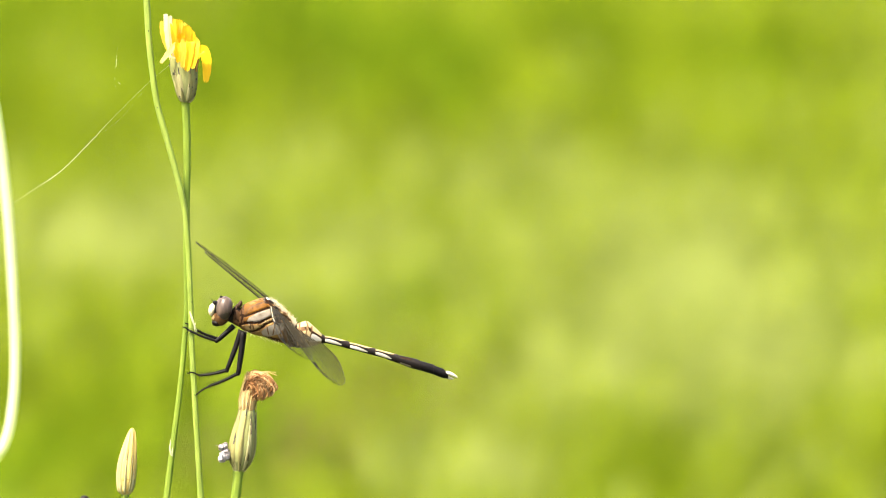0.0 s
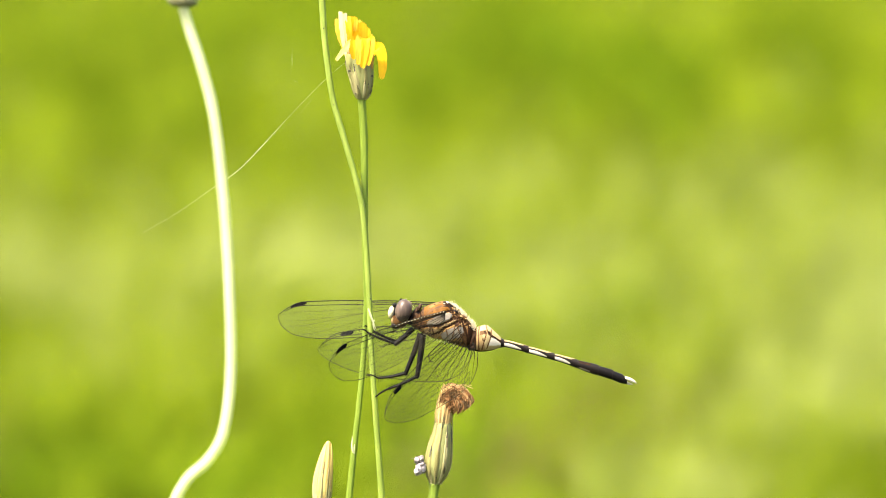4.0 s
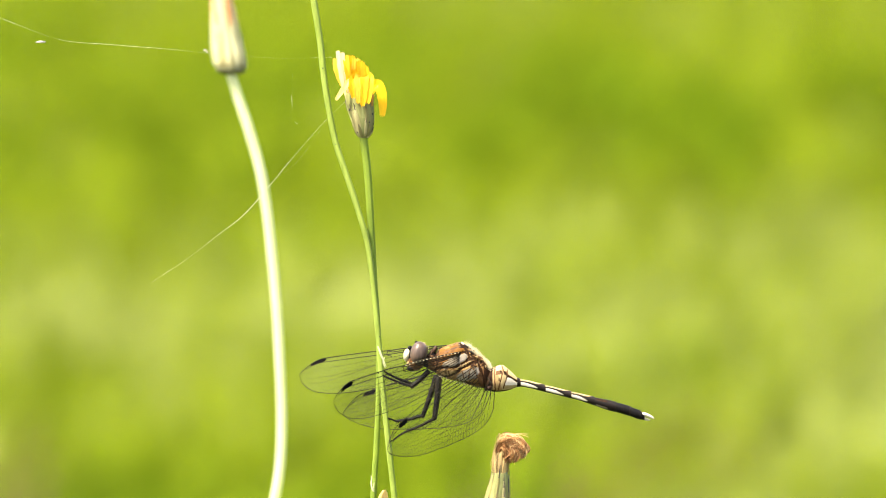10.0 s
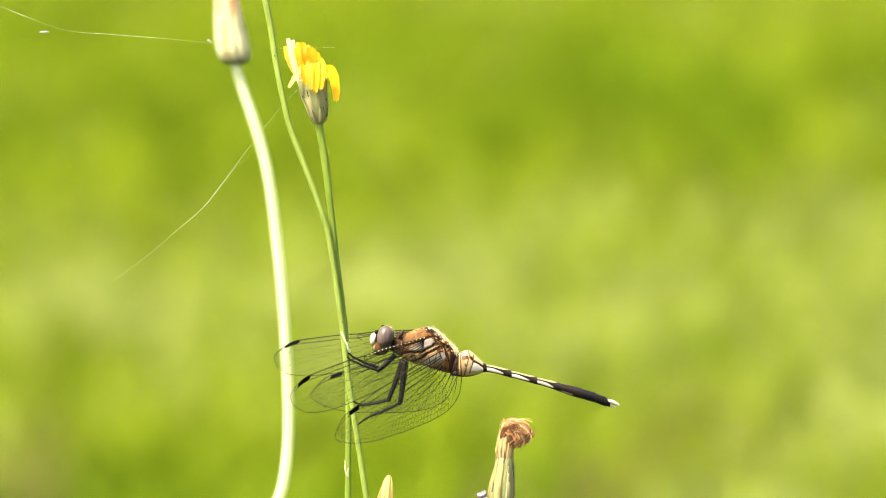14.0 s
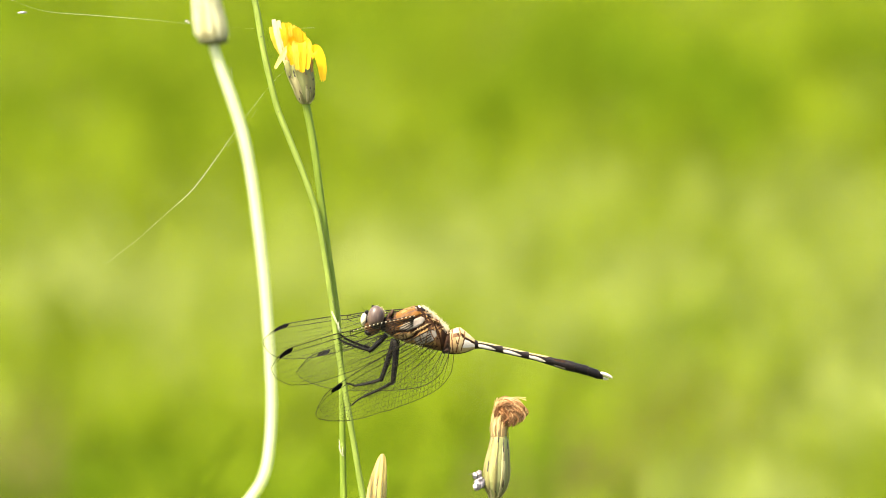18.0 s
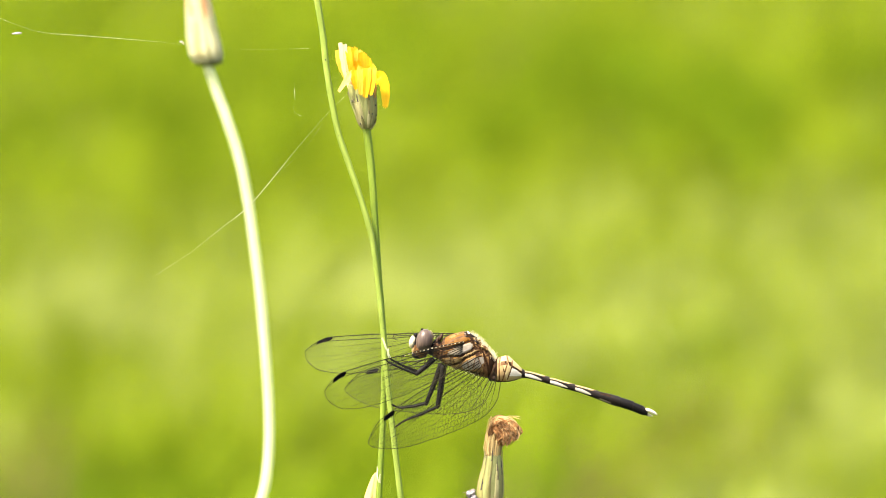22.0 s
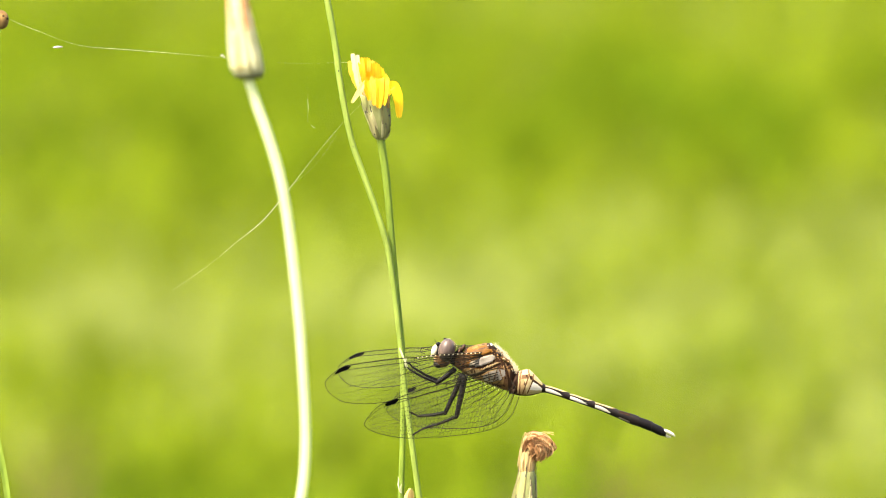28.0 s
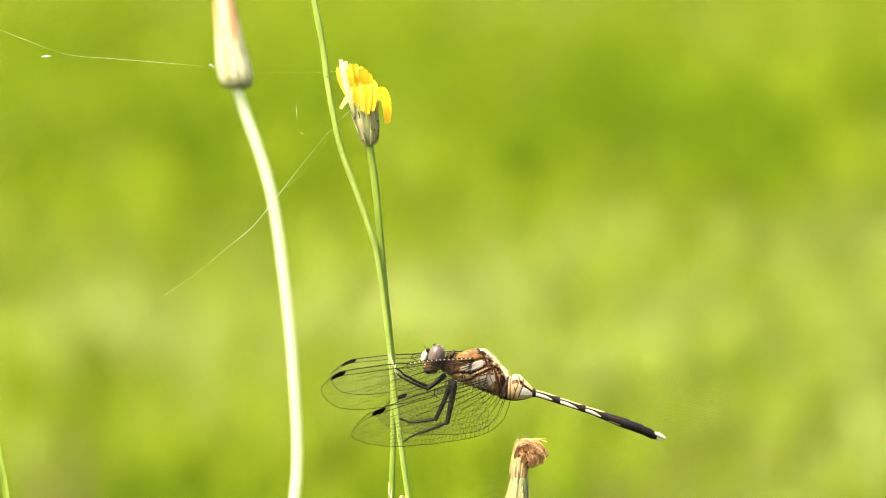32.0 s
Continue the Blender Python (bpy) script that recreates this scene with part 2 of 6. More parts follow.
def ellipsoid(bm, c, axes, radii, seg=24, rings=16, mat=None):
    """c: centre; axes: three unit vectors; radii along them."""
    grid = []
    for i in range(rings + 1):
        th = math.pi * i / rings
        row = []
        for k in range(seg):
            ph = 2 * math.pi * k / seg
            v = (math.sin(th) * math.cos(ph), math.sin(th) * math.sin(ph), math.cos(th))
            row.append(c + axes[0] * (radii[0] * v[0]) + axes[1] * (radii[1] * v[1]) + axes[2] * (radii[2] * v[2]))
        grid.append(row)
    top, bottom = bm.verts.new(grid[0][0]), bm.verts.new(grid[-1][0])
    vs = [[bm.verts.new(p) for p in row] for row in grid[1:-1]]
    made = []
    for k in range(seg):
        made.append(bm.faces.new((top, vs[0][k], vs[0][(k + 1) % seg])))
        made.append(bm.faces.new((bottom, vs[-1][(k + 1) % seg], vs[-1][k])))
        for a, b in zip(vs, vs[1:]):
            made.append(bm.faces.new((a[k], b[k], b[(k + 1) % seg], a[(k + 1) % seg])))
    if mat is not None:
        for f in made:
            f.material_index = mat
    return made


def g(x):
    return x * GRID


# ---- ground and lawn ----
def ground():
    bm = bmesh.new()
    rnd = random.Random(5)
    xs = [-400, -100, -30, -8, -3, -1.5, -0.75, 0, 0.75, 1.5, 3, 8, 30, 100, 400]
    ys = [-400, -100, -30, -8, -3, -1, 0, 1, 2, 3, 4, 5, 6, 8, 12, 30, 100, 400, 2000]
    vs = [[bm.verts.new((x, y, 0.0 if abs(x) < 2 and abs(y) < 9 else -0.02 * rnd.random())) for x in xs] for y in ys]
    for j in range(len(ys) - 1):
        for i in range(len(xs) - 1):
            bm.faces.new((vs[j][i], vs[j][i + 1], vs[j + 1][i + 1], vs[j + 1][i]))
    ob = mesh_object("ground", bm, TURF)
    tagged(ob, "short green lawn turf reaching to the horizon", "ground", kind="structure")


# patches of the lawn: x, y, half widths, and tone (below 0 lush, above 0 paler, over 1.5 dry)
LUSH = [(0.03, 2.46, 0.03, 0.13, -0.5), (-0.18, 2.34, 0.03, 0.08, -0.4), (0.03, 3.71, 0.03, 0.19, -0.7), (0.08, 3.99, 0.04, 0.26, -0.7), (0.17, 3.73, 0.02, 0.22, -0.9), (0.13, 3.84, 0.05, 0.22, -0.7), (-0.16, 3.73, 0.05, 0.24, -0.4), (-0.10, 3.60, 0.03, 0.18, -0.3), (-0.07, 4.05, 0.09, 0.27, -0.5), (0.34, 3.84, 0.05, 0.17, -0.6), (0.26, 3.99, 0.04, 0.26, -0.6), (0.13, 2.85, 0.02, 0.12, -0.6), (0.22, 2.39, 0.02, 0.08, -0.8), (0.34, 2.43, 0.02, 0.13, -0.6), (-0.05, 2.32, 0.05, 0.13, -0.7), (0.03, 2.37, 0.02, 0.11, -0.9), (-0.15, 2.36, 0.07, 0.18, -0.8), (-0.26, 3.99, 0.05, 0.44, -0.5), (-0.02, 2.58, 0.03, 0.11, -0.4)]
PALER = [(0.28, 2.88, 0.09, 0.40, 0.8), (0.02, 3.21, 0.02, 0.14, 0.5), (0.07, 3.38, 0.02, 0.14, 0.5), (0.12, 3.17, 0.03, 0.11, 0.5), (0.17, 3.35, 0.03, 0.14, 0.3), (0.22, 3.38, 0.03, 0.14, 0.3), (-0.03, 3.08, 0.06, 0.15, 0.7), (-0.18, 3.06, 0.07, 0.13, 0.6), (0.08, 2.92, 0.06, 0.14, 0.6), (-0.12, 2.76, 0.03, 0.13, 0.3), (0.14, 2.37, 0.04, 0.10, 0.8), (0.19, 2.76, 0.04, 0.21, 0.3), (-0.19, 2.46, 0.02, 0.10, 2.0), (0.06, 2.44, 0.03, 0.12, 1.6), (0.12, 2.61, 0.02, 0.09, 1.7)]


def lawn():
    rng = np.random.default_rng(11)
    spots = []
    # thick turf in the stretch behind the flowers, thinning out round it
    n = 62000
    spots.append(np.stack([rng.uniform(-0.5, 0.7, n), rng.uniform(1.6, 5.6, n), np.full(n, 1.0)], 1))
    for cx, cy, rx, ry, n, wide in ((0.1, 3.6, 0.55, 1.5, 42000, 1.5), (0.1, 3.2, 1.4, 2.6, 52000, 2.4), (0.0, 3.0, 3.2, 5.0, 60000, 4.0)):
        spots.append(np.stack([rng.normal(cx, rx, n), rng.normal(cy, ry, n), np.full(n, wide)], 1))
    thick = lambda p: (p[:, 0] > -0.5) & (p[:, 0] < 0.7) & (p[:, 1] > 1.6) & (p[:, 1] < 5.6) & (p[:, 2] > 2)
    spots = [p[(np.hypot(p[:, 0], p[:, 1] + 1.98) > 0.25) & ~thick(p)] for p in spots]
    x, y, broad = np.concatenate(spots).T
    n = len(x)
    tone, dry = np.zeros(n), np.zeros(n)
    for px, py, rx, ry, s in LUSH + PALER:
        w = np.exp(-(((x - px) / rx) ** 2 + ((y - py) / ry) ** 2))
        if s > 1.5:
            dry += w * (s - 1)
        else:
            tone += s * w
    for _ in range(160):
        px, py, r, s = rng.uniform(-0.5, 0.7), rng.uniform(1.6, 5.6), rng.uniform(0.02, 0.05), rng.normal(0, 0.05)
        near = np.nonzero((np.abs(x - px) < 2.4 * r) & (np.abs(y - py) < 12 * r))[0]
        tone[near] += s * np.exp(-((x[near] - px) / r) ** 2 - ((y[near] - py) / (5 * r)) ** 2)
    wob = np.sin(x * 31 + 3 * np.sin(y * 9)) * np.sin(y * 13 + 2 * np.sin(x * 17)) * 0.05
    pickv = tone + wob + rng.normal(0, 0.32, n)
    kind = np.where(pickv < -0.42, 0, np.where(pickv < 0.38, 1, 2))
    kind = np.where(rng.random(n) < dry * 0.75, 3, kind)
    h = rng.uniform(0.022, 0.055, n) * (1 + 0.25 * np.clip(-tone, -0.6, 1))
    w = rng.uniform(0.0012, 0.0026, n) * broad
    ang, lean, turn = rng.uniform(0, 2 * np.pi, n), rng.uniform(0.15, 0.8, n), rng.uniform(0, 2 * np.pi, n)
    sx, sy = np.cos(ang), np.sin(ang)
    lx, ly = np.cos(turn) * lean, np.sin(turn) * lean
    verts = np.zeros((n, 7, 3))
    for i, (f, ww) in enumerate(((0, 1), (0.45, 0.9), (0.8, 0.55))):
        cx, cy, cz = x + lx * h * f * f, y + ly * h * f * f, h * f * (1 - 0.3 * lean * f)
        for j, s in enumerate((-1, 1)):
            verts[:, 2 * i + j] = np.stack([cx + s * sx * w * ww, cy + s * sy * w * ww, cz - 0.002], 1)
    verts[:, 6] = np.stack([x + lx * h, y + ly * h, h * (1 - 0.3 * lean)], 1)
    labels = ("deep green lush grass blades in the lawn", "mid green grass blades of the lawn", "pale yellow-green grass blades in the lawn", "dry straw-coloured grass blades in the lawn")
    for k, name in enumerate(("lush_grass", "green_grass", "pale_grass", "dry_grass")):
        sel = np.nonzero(kind == k)[0]
        v = verts[sel].reshape(-1, 3)
        b = (np.arange(len(sel)) * 7)[:, None]
        quads = np.concatenate([b + np.array([[0, 1, 3, 2]]), b + np.array([[2, 3, 5, 4]])]).tolist()
        tris = (b + np.array([[4, 5, 6]])).tolist()
        me = bpy.data.meshes.new(name)
        me.from_pydata(v.tolist(), [], quads + tris)
        me.materials.append(BLADES[k])
        tagged(new(name, me), labels[k], "grass", kind="stuff")


ground()
lawn()


# ---- stalks, flower heads and buds ----
def stalk_mesh(points, radii, steps=8, sides=24):
    """points: (a, b, d) on the drawing grid; radii in grid units, one a point."""
    bm = bmesh.new()
    full = spline([Vector((*p, r)) for p, r in zip(points, radii)], steps)
    rnd = random.Random(len(points))
    tube(bm, [pt(v[0], v[1], v[2]) for v in full], [g(max(v[3], 0.4) * rnd.uniform(0.96, 1.04)) for v in full], sides, flute=0.06)
    return bm


def axis_frame(axis, s):
    """A place on a polyline of (a, b, d, r) rows at s from 0 to 1, smoothly."""
    x = s * (len(axis) - 1)
    i = min(int(x), len(axis) - 2)
    f = x - i
    f = f * f * (3 - 2 * f) * 0.35 + f * 0.65
    return [axis[i][k] * (1 - f) + axis[i + 1][k] * f for k in range(4)]


def on_head(axis, s, ang, lift=0.0):
    a, b, d, r = axis_frame(axis, max(0.0, min(1.0, s)))
    c = pt(a, b, d)
    return c + (RIGHT * math.cos(ang) + AWAY * math.sin(ang)) * g(r + lift)


def revolve(axis, sides=28, rows=30):
    bm = bmesh.new()
    rings = []
    for i in range(rows + 1):
        s = i / rows
        rings.append([bm.verts.new(on_head(axis, s, 2 * math.pi * k / sides)) for k in range(sides)])
    for a, b in zip(rings, rings[1:]):
        for k in range(sides):
            bm.faces.new((a[k], a[(k + 1) % sides], b[(k + 1) % sides], b[k]))
    bm.faces.new(rings[0][::-1])
    bm.faces.new(rings[-1])
    return bm


def bract(axis, ang, s0, s1, width, lift=1.2, tip=True, blunt=1.8):
    """A pointed scale that lies on a flower head, with a raised keel, thin rims and a dark tip."""
    bm = bmesh.new()
    n = 9
    rows = []
    for i in range(n + 1):
        f = i / n
        s = s0 + (s1 - s0) * f
        w = width * (0.65 + 0.75 * f - 1.4 * f ** blunt) + 0.012
        row = []
        for k, hgt in ((-1, 0.1), (-0.55, 0.75), (0, 1.15), (0.55, 0.75), (1, 0.1)):
            row.append(bm.verts.new(on_head(axis, s, ang + k * w, lift * (hgt * (1 - 0.45 * f) + 0.2 * f))))
        rows.append(row)
    for i, (a, b) in enumerate(zip(rows, rows[1:])):
        for k in range(4):
            f = bm.faces.new((a[k], a[k + 1], b[k + 1], b[k]))
            f.material_index = 1 if tip and i >= n - (2 if 0 < k < 3 else 1) else 0
    return bm


def ribbon(path, width, face, teeth=True, fold=0.35, taper=0.5, mat=0, bm=None, point=0.0):
    """A strap-shaped floret along world points, folded lengthwise, with a toothed end."""
    bm = bm or bmesh.new()
    rows = []
    n = len(path)
    for i, p in enumerate(path):
        t = (path[min(i + 1, n - 1)] - path[max(i - 1, 0)]).normalized()
        side = t.cross(face)
        side = side.normalized() if side.length > 1e-6 else RIGHT.copy()
        nrm = side.cross(t).normalized()
        f = i / (n - 1)
        w = width * (taper + (1 - taper) * min(1, f * 2.2)) * (0.92 if f > 0.9 else 1) * (1 - point * f ** 3)
        row = []
        for k in range(7):
            u = k / 3 - 1
            tooth = (0.2 * width if k % 2 == 0 else -0.02 * width) * (1.3 - abs(u)) if (teeth and i == n - 1) else 0
            row.append(bm.verts.new(p + side * (w * u * 0.5) + nrm * (abs(u) * w * fold * 0.5) + t * tooth))
        rows.append(row)
    for a, b in zip(rows, rows[1:]):
        for k in range(6):
            f = bm.faces.new((a[k], a[k + 1], b[k + 1], b[k]))
            f.material_index = mat
    return bm


STREAK = material("bract_streak", (0.19, 0.155, 0.07), (0.09, 0.07, 0.03), 0.75, 1200, (1, 1, 0.3), 0.4, glow_through=0.15)
FURROW = material("furrow_green", (0.24, 0.25, 0.08), (0.13, 0.135, 0.035), 0.75, 1200, (1, 1, 0.3), 0.4, glow_through=0.15)
HEAD_RIM = material("head_rim_dark", (0.10, 0.10, 0.035), (0.05, 0.05, 0.018), 0.7, 1000, bump=0.3)
ORANGE_DISC = material("disc_floret", (0.42, 0.22, 0.03), (0.25, 0.11, 0.015), 0.65, 1200, bump=0.3, glow_through=0.2)


def yellow_flower():
    place = pt(620, 166)
    th = thing("flower_stalk", place, "slender green stalk with a wilting yellow composite flower head", "flower")
    part("stem", stalk_mesh([(622, 176, 4), (632, 250, 6), (639, 330, 8), (647, 430, 10), (655, 510, 10), (659, 570, 10), (659, 690, 10), (655, 800, 10),
                             (652, 900, 8), (648, 1050, 6), (645, 1500, 4), (642, 2600, 0), (640, 4640, 0)], [6.4, 6.4, 5.8, 5.2, 4.8, 4.6, 4.8, 5.2, 5.6, 6, 8, 9, 10]), STEM, th)
    bm = bmesh.new()
    ellipsoid(bm, pt(655.3, 797, 9), (RIGHT, AWAY, UP), (g(5.9), g(5.9), g(16)), 14, 10)
    node = part("stem_node", bm, STEM, th)
    bm = bmesh.new()
    ribbon([pt(*v) for v in spline([(654, 808, 2), (651.5, 801, 2), (650, 793, 3), (650.5, 785, 4), (649.5, 779, 3)], 4)], g(2.8), -AWAY - RIGHT * 0.4, False, 0.3, 0.6, 0, bm, 0.7)
    ribbon([pt(*v) for v in spline([(655.5, 809, 2), (654.5, 800, 1), (655.5, 792, 2)], 4)], g(2.4), -AWAY, False, 0.3, 0.8, 0, bm, 0.7)
    part("papery_scale", bm, HEAD_PALE, node, "tiny white papery scale on the node")
    axis = [(623, 184, 2, 5), (623, 176, 2, 12), (622, 164, 1, 16.5), (620, 150, 0, 20), (617, 136, 0, 22.5), (614, 122, 0, 24), (612, 106, 0, 23.5)]
    body = part("flower_head", revolve(axis), FURROW, th, "grey-green flower head base with dark-tipped bracts")
    rnd = random.Random(3)
    for row, (s0, s1, count, wd) in enumerate(((0.0, 0.42, 6, 0.4), (0.06, 0.72, 8, 0.34), (0.14, 1.0, 10, 0.32))):
        for k in range(count):
            ang = 2 * math.pi * (k + 0.5 * (row % 2)) / count + rnd.uniform(-0.22, 0.22)
            part("bract", bract(axis, ang, s0, s1 + rnd.uniform(-0.22, 0.0), wd * rnd.uniform(0.7, 1.1), 3.2 - row * 0.9 + rnd.uniform(-0.4, 0.6), rnd.random() < 0.8), [CALYX_PALE if rnd.random() < 0.6 else CALYX, TIP if rnd.random() < 0.35 else STREAK], body)
    bm = bmesh.new()
    for s, ang in ((0.86, -2.9), (0.68, -2.55), (0.6, -0.5), (0.42, -0.95), (0.2, -2.4), (0.4, -0.2)):
        ellipsoid(bm, on_head(axis, s, ang, 1.4), (RIGHT, AWAY, UP), (g(rnd.uniform(0.8, 1.4)), g(1), g(rnd.uniform(1.6, 3.2))), 8, 6)
    part("dark_specks", bm, TIP, body, "tiny black specks on the bracts")
    bm = bmesh.new()
    for k in range(34):
        ang = 2 * math.pi * k / 34 + rnd.uniform(-0.1, 0.1)
        rr = rnd.uniform(17, 23)
        x0, d0 = 616 + rr * math.cos(ang), rr * math.sin(ang)
        path = [pt(*v) for v in spline([(x0, 128, d0 * 0.95), (x0 + rnd.uniform(-1, 1), 116, d0), (x0 * 0.97 + 18.5 + rnd.uniform(-2, 2), rnd.uniform(96, 108), d0 * 0.85)], 3)]
        ribbon(path, g(rnd.uniform(4, 6.5)), AWAY * math.sin(ang) + RIGHT * math.cos(ang), False, 0.5, 0.8, 0, bm)
    part("disc_florets", bm, ORANGE_DISC, body, "shrivelled orange-brown inner florets")
    florets = [
        ([(592, 112, 4), (582, 88, 2), (573, 66, -2), (570, 46, -3)], 10, 0),
        ([(592, 116, -4), (583, 84, -6), (577, 52, -8), (574, 32, -8)], 8, 1),
        ([(598, 116, -6), (590, 84, -9), (584, 56, -11), (582, 35, -11)], 8, 1),
        ([(602, 116, -7), (596, 86, -10), (591, 60, -12), (588, 40, -9)], 11, 0),
        ([(606, 116, 2), (600, 88, 2), (599, 62, 2), (598, 40, 1)], 15, 0),
        ([(612, 116, 0), (609, 90, 0), (607, 66, -2), (607, 45, -4)], 16, 0),
        ([(618, 116, -2), (618, 92, -4), (615, 70, -6), (614, 50, -7)], 17, 0),
        ([(624, 114, 0), (628, 94, 0), (624, 76, -3), (621, 58, -4)], 17, 0),
        ([(628, 114, 2), (633, 96, 2), (629, 82, 0), (627, 68, 0)], 14, 0),
        ([(603, 112, 8), (592, 84, 8), (588, 60, 8), (590, 46, 8)], 13, 0),
        ([(606, 114, -8), (602, 90, -18), (602, 79, -26), (600, 92, -31), (603, 113, -31)], 15, 0),
        ([(612, 112, -9), (611, 88, -18), (612, 77, -27), (611, 95, -32.5), (612, 121, -33)], 17, 0),
        ([(619, 112, -9), (621, 88, -18), (622, 75, -27), (622, 95, -32), (620, 127, -33)], 17, 0),
        ([(625, 112, -9), (628, 88, -16), (631, 76, -25), (632, 95, -31), (629, 121, -32)], 16, 0),
        ([(612, 110, -6), (610, 84, -10), (606, 74, -14), (604, 64, -17)], 15, 0),
        ([(610, 108, -8), (606, 86, -16), (596, 85, -24), (585, 99, -28), (573, 117, -28)], 11, 2),
        ([(632, 102, 0), (640, 90, -2), (648, 91, -6), (653, 104, -8), (656, 124, -8), (655, 143, -8)], 20, 0),
        ([(632, 112, 2), (637, 92, 2), (635, 84, 0), (632, 76, 0)], 11, 0),
    ]
    for pts_, w, tone in florets:
        path = [pt(v[0] + rnd.uniform(-0.6, 0.6), v[1] + rnd.uniform(-0.6, 0.6), v[2]) for v in spline(pts_, 5)]
        part("ray_floret", ribbon(path, g(w), -AWAY + RIGHT * rnd.uniform(-0.3, 0.3), True, rnd.uniform(0.08, 0.22), 0.85 if pts_[-1][1] > 108 else 0.5, point=0.45 if pts_[-1][1] > 108 else 0.0), (PETAL_HIGHLIGHT if rnd.random() < 0.4 else PETAL, PETAL_PALE, PETAL_CREAM)[tone], body)
    return th


def tall_stem():
    place = pt(620, 166)
    th = thing("tall_stem", place, "pale green slender stem twining across the flower stalk", "plant stem")
    part("stem", stalk_mesh([(500, -330, 6), (512, -170, 4), (541, 0, 2), (550, 70, 0), (560, 130, -3), (573, 190, -4), (592, 245, -6), (615, 310, -6), (633, 370, -5), (643, 430, -4), (650, 490, -4),
                             (656, 545, -4), (661, 600, -4), (669, 670, -4), (683, 780, -3), (697, 890, 0), (710, 1000, 0), (738, 1400, 0), (765, 2600, 0), (770, 4640, 0)],
                            [5, 5.2, 5.4, 5.3, 5.2, 5.1, 5, 4.9, 4.8, 4.7, 4.7, 4.7, 4.7, 4.8, 4.9, 5.2, 5.6, 7, 9, 10]), STEM_LIGHT, th)
    rnd = random.Random(8)
    bm = bmesh.new()
    for a, b in ((590, 236), (593, 258), (574, 196), (628, 352), (633, 366), (657, 535), (549, 62), (606, 288)):
        ellipsoid(bm, pt(a, b, -9), (RIGHT, AWAY, UP), (g(0.9), g(0.9), g(rnd.uniform(1, 1.8))), 6, 4)
    part("dark_specks", bm, TIP, th, "tiny dark specks on the stem")
    bm = bmesh.new()
    for line, w in (([(654, 552, -9), (658, 562, -11), (663, 574, -11), (670, 588, -8)], 4.0), ([(666, 571, -9), (664, 580, -12), (668, 590, -9)], 3.0)):
        ribbon([pt(*v) for v in spline(line, 4)], g(w), -AWAY + RIGHT * 0.3, False, 0.4, 0.6, 0, bm, 0.8)
    part("shed_husk", bm, HEAD_PALE, th, "tiny white papery flecks on the stem")
    return th


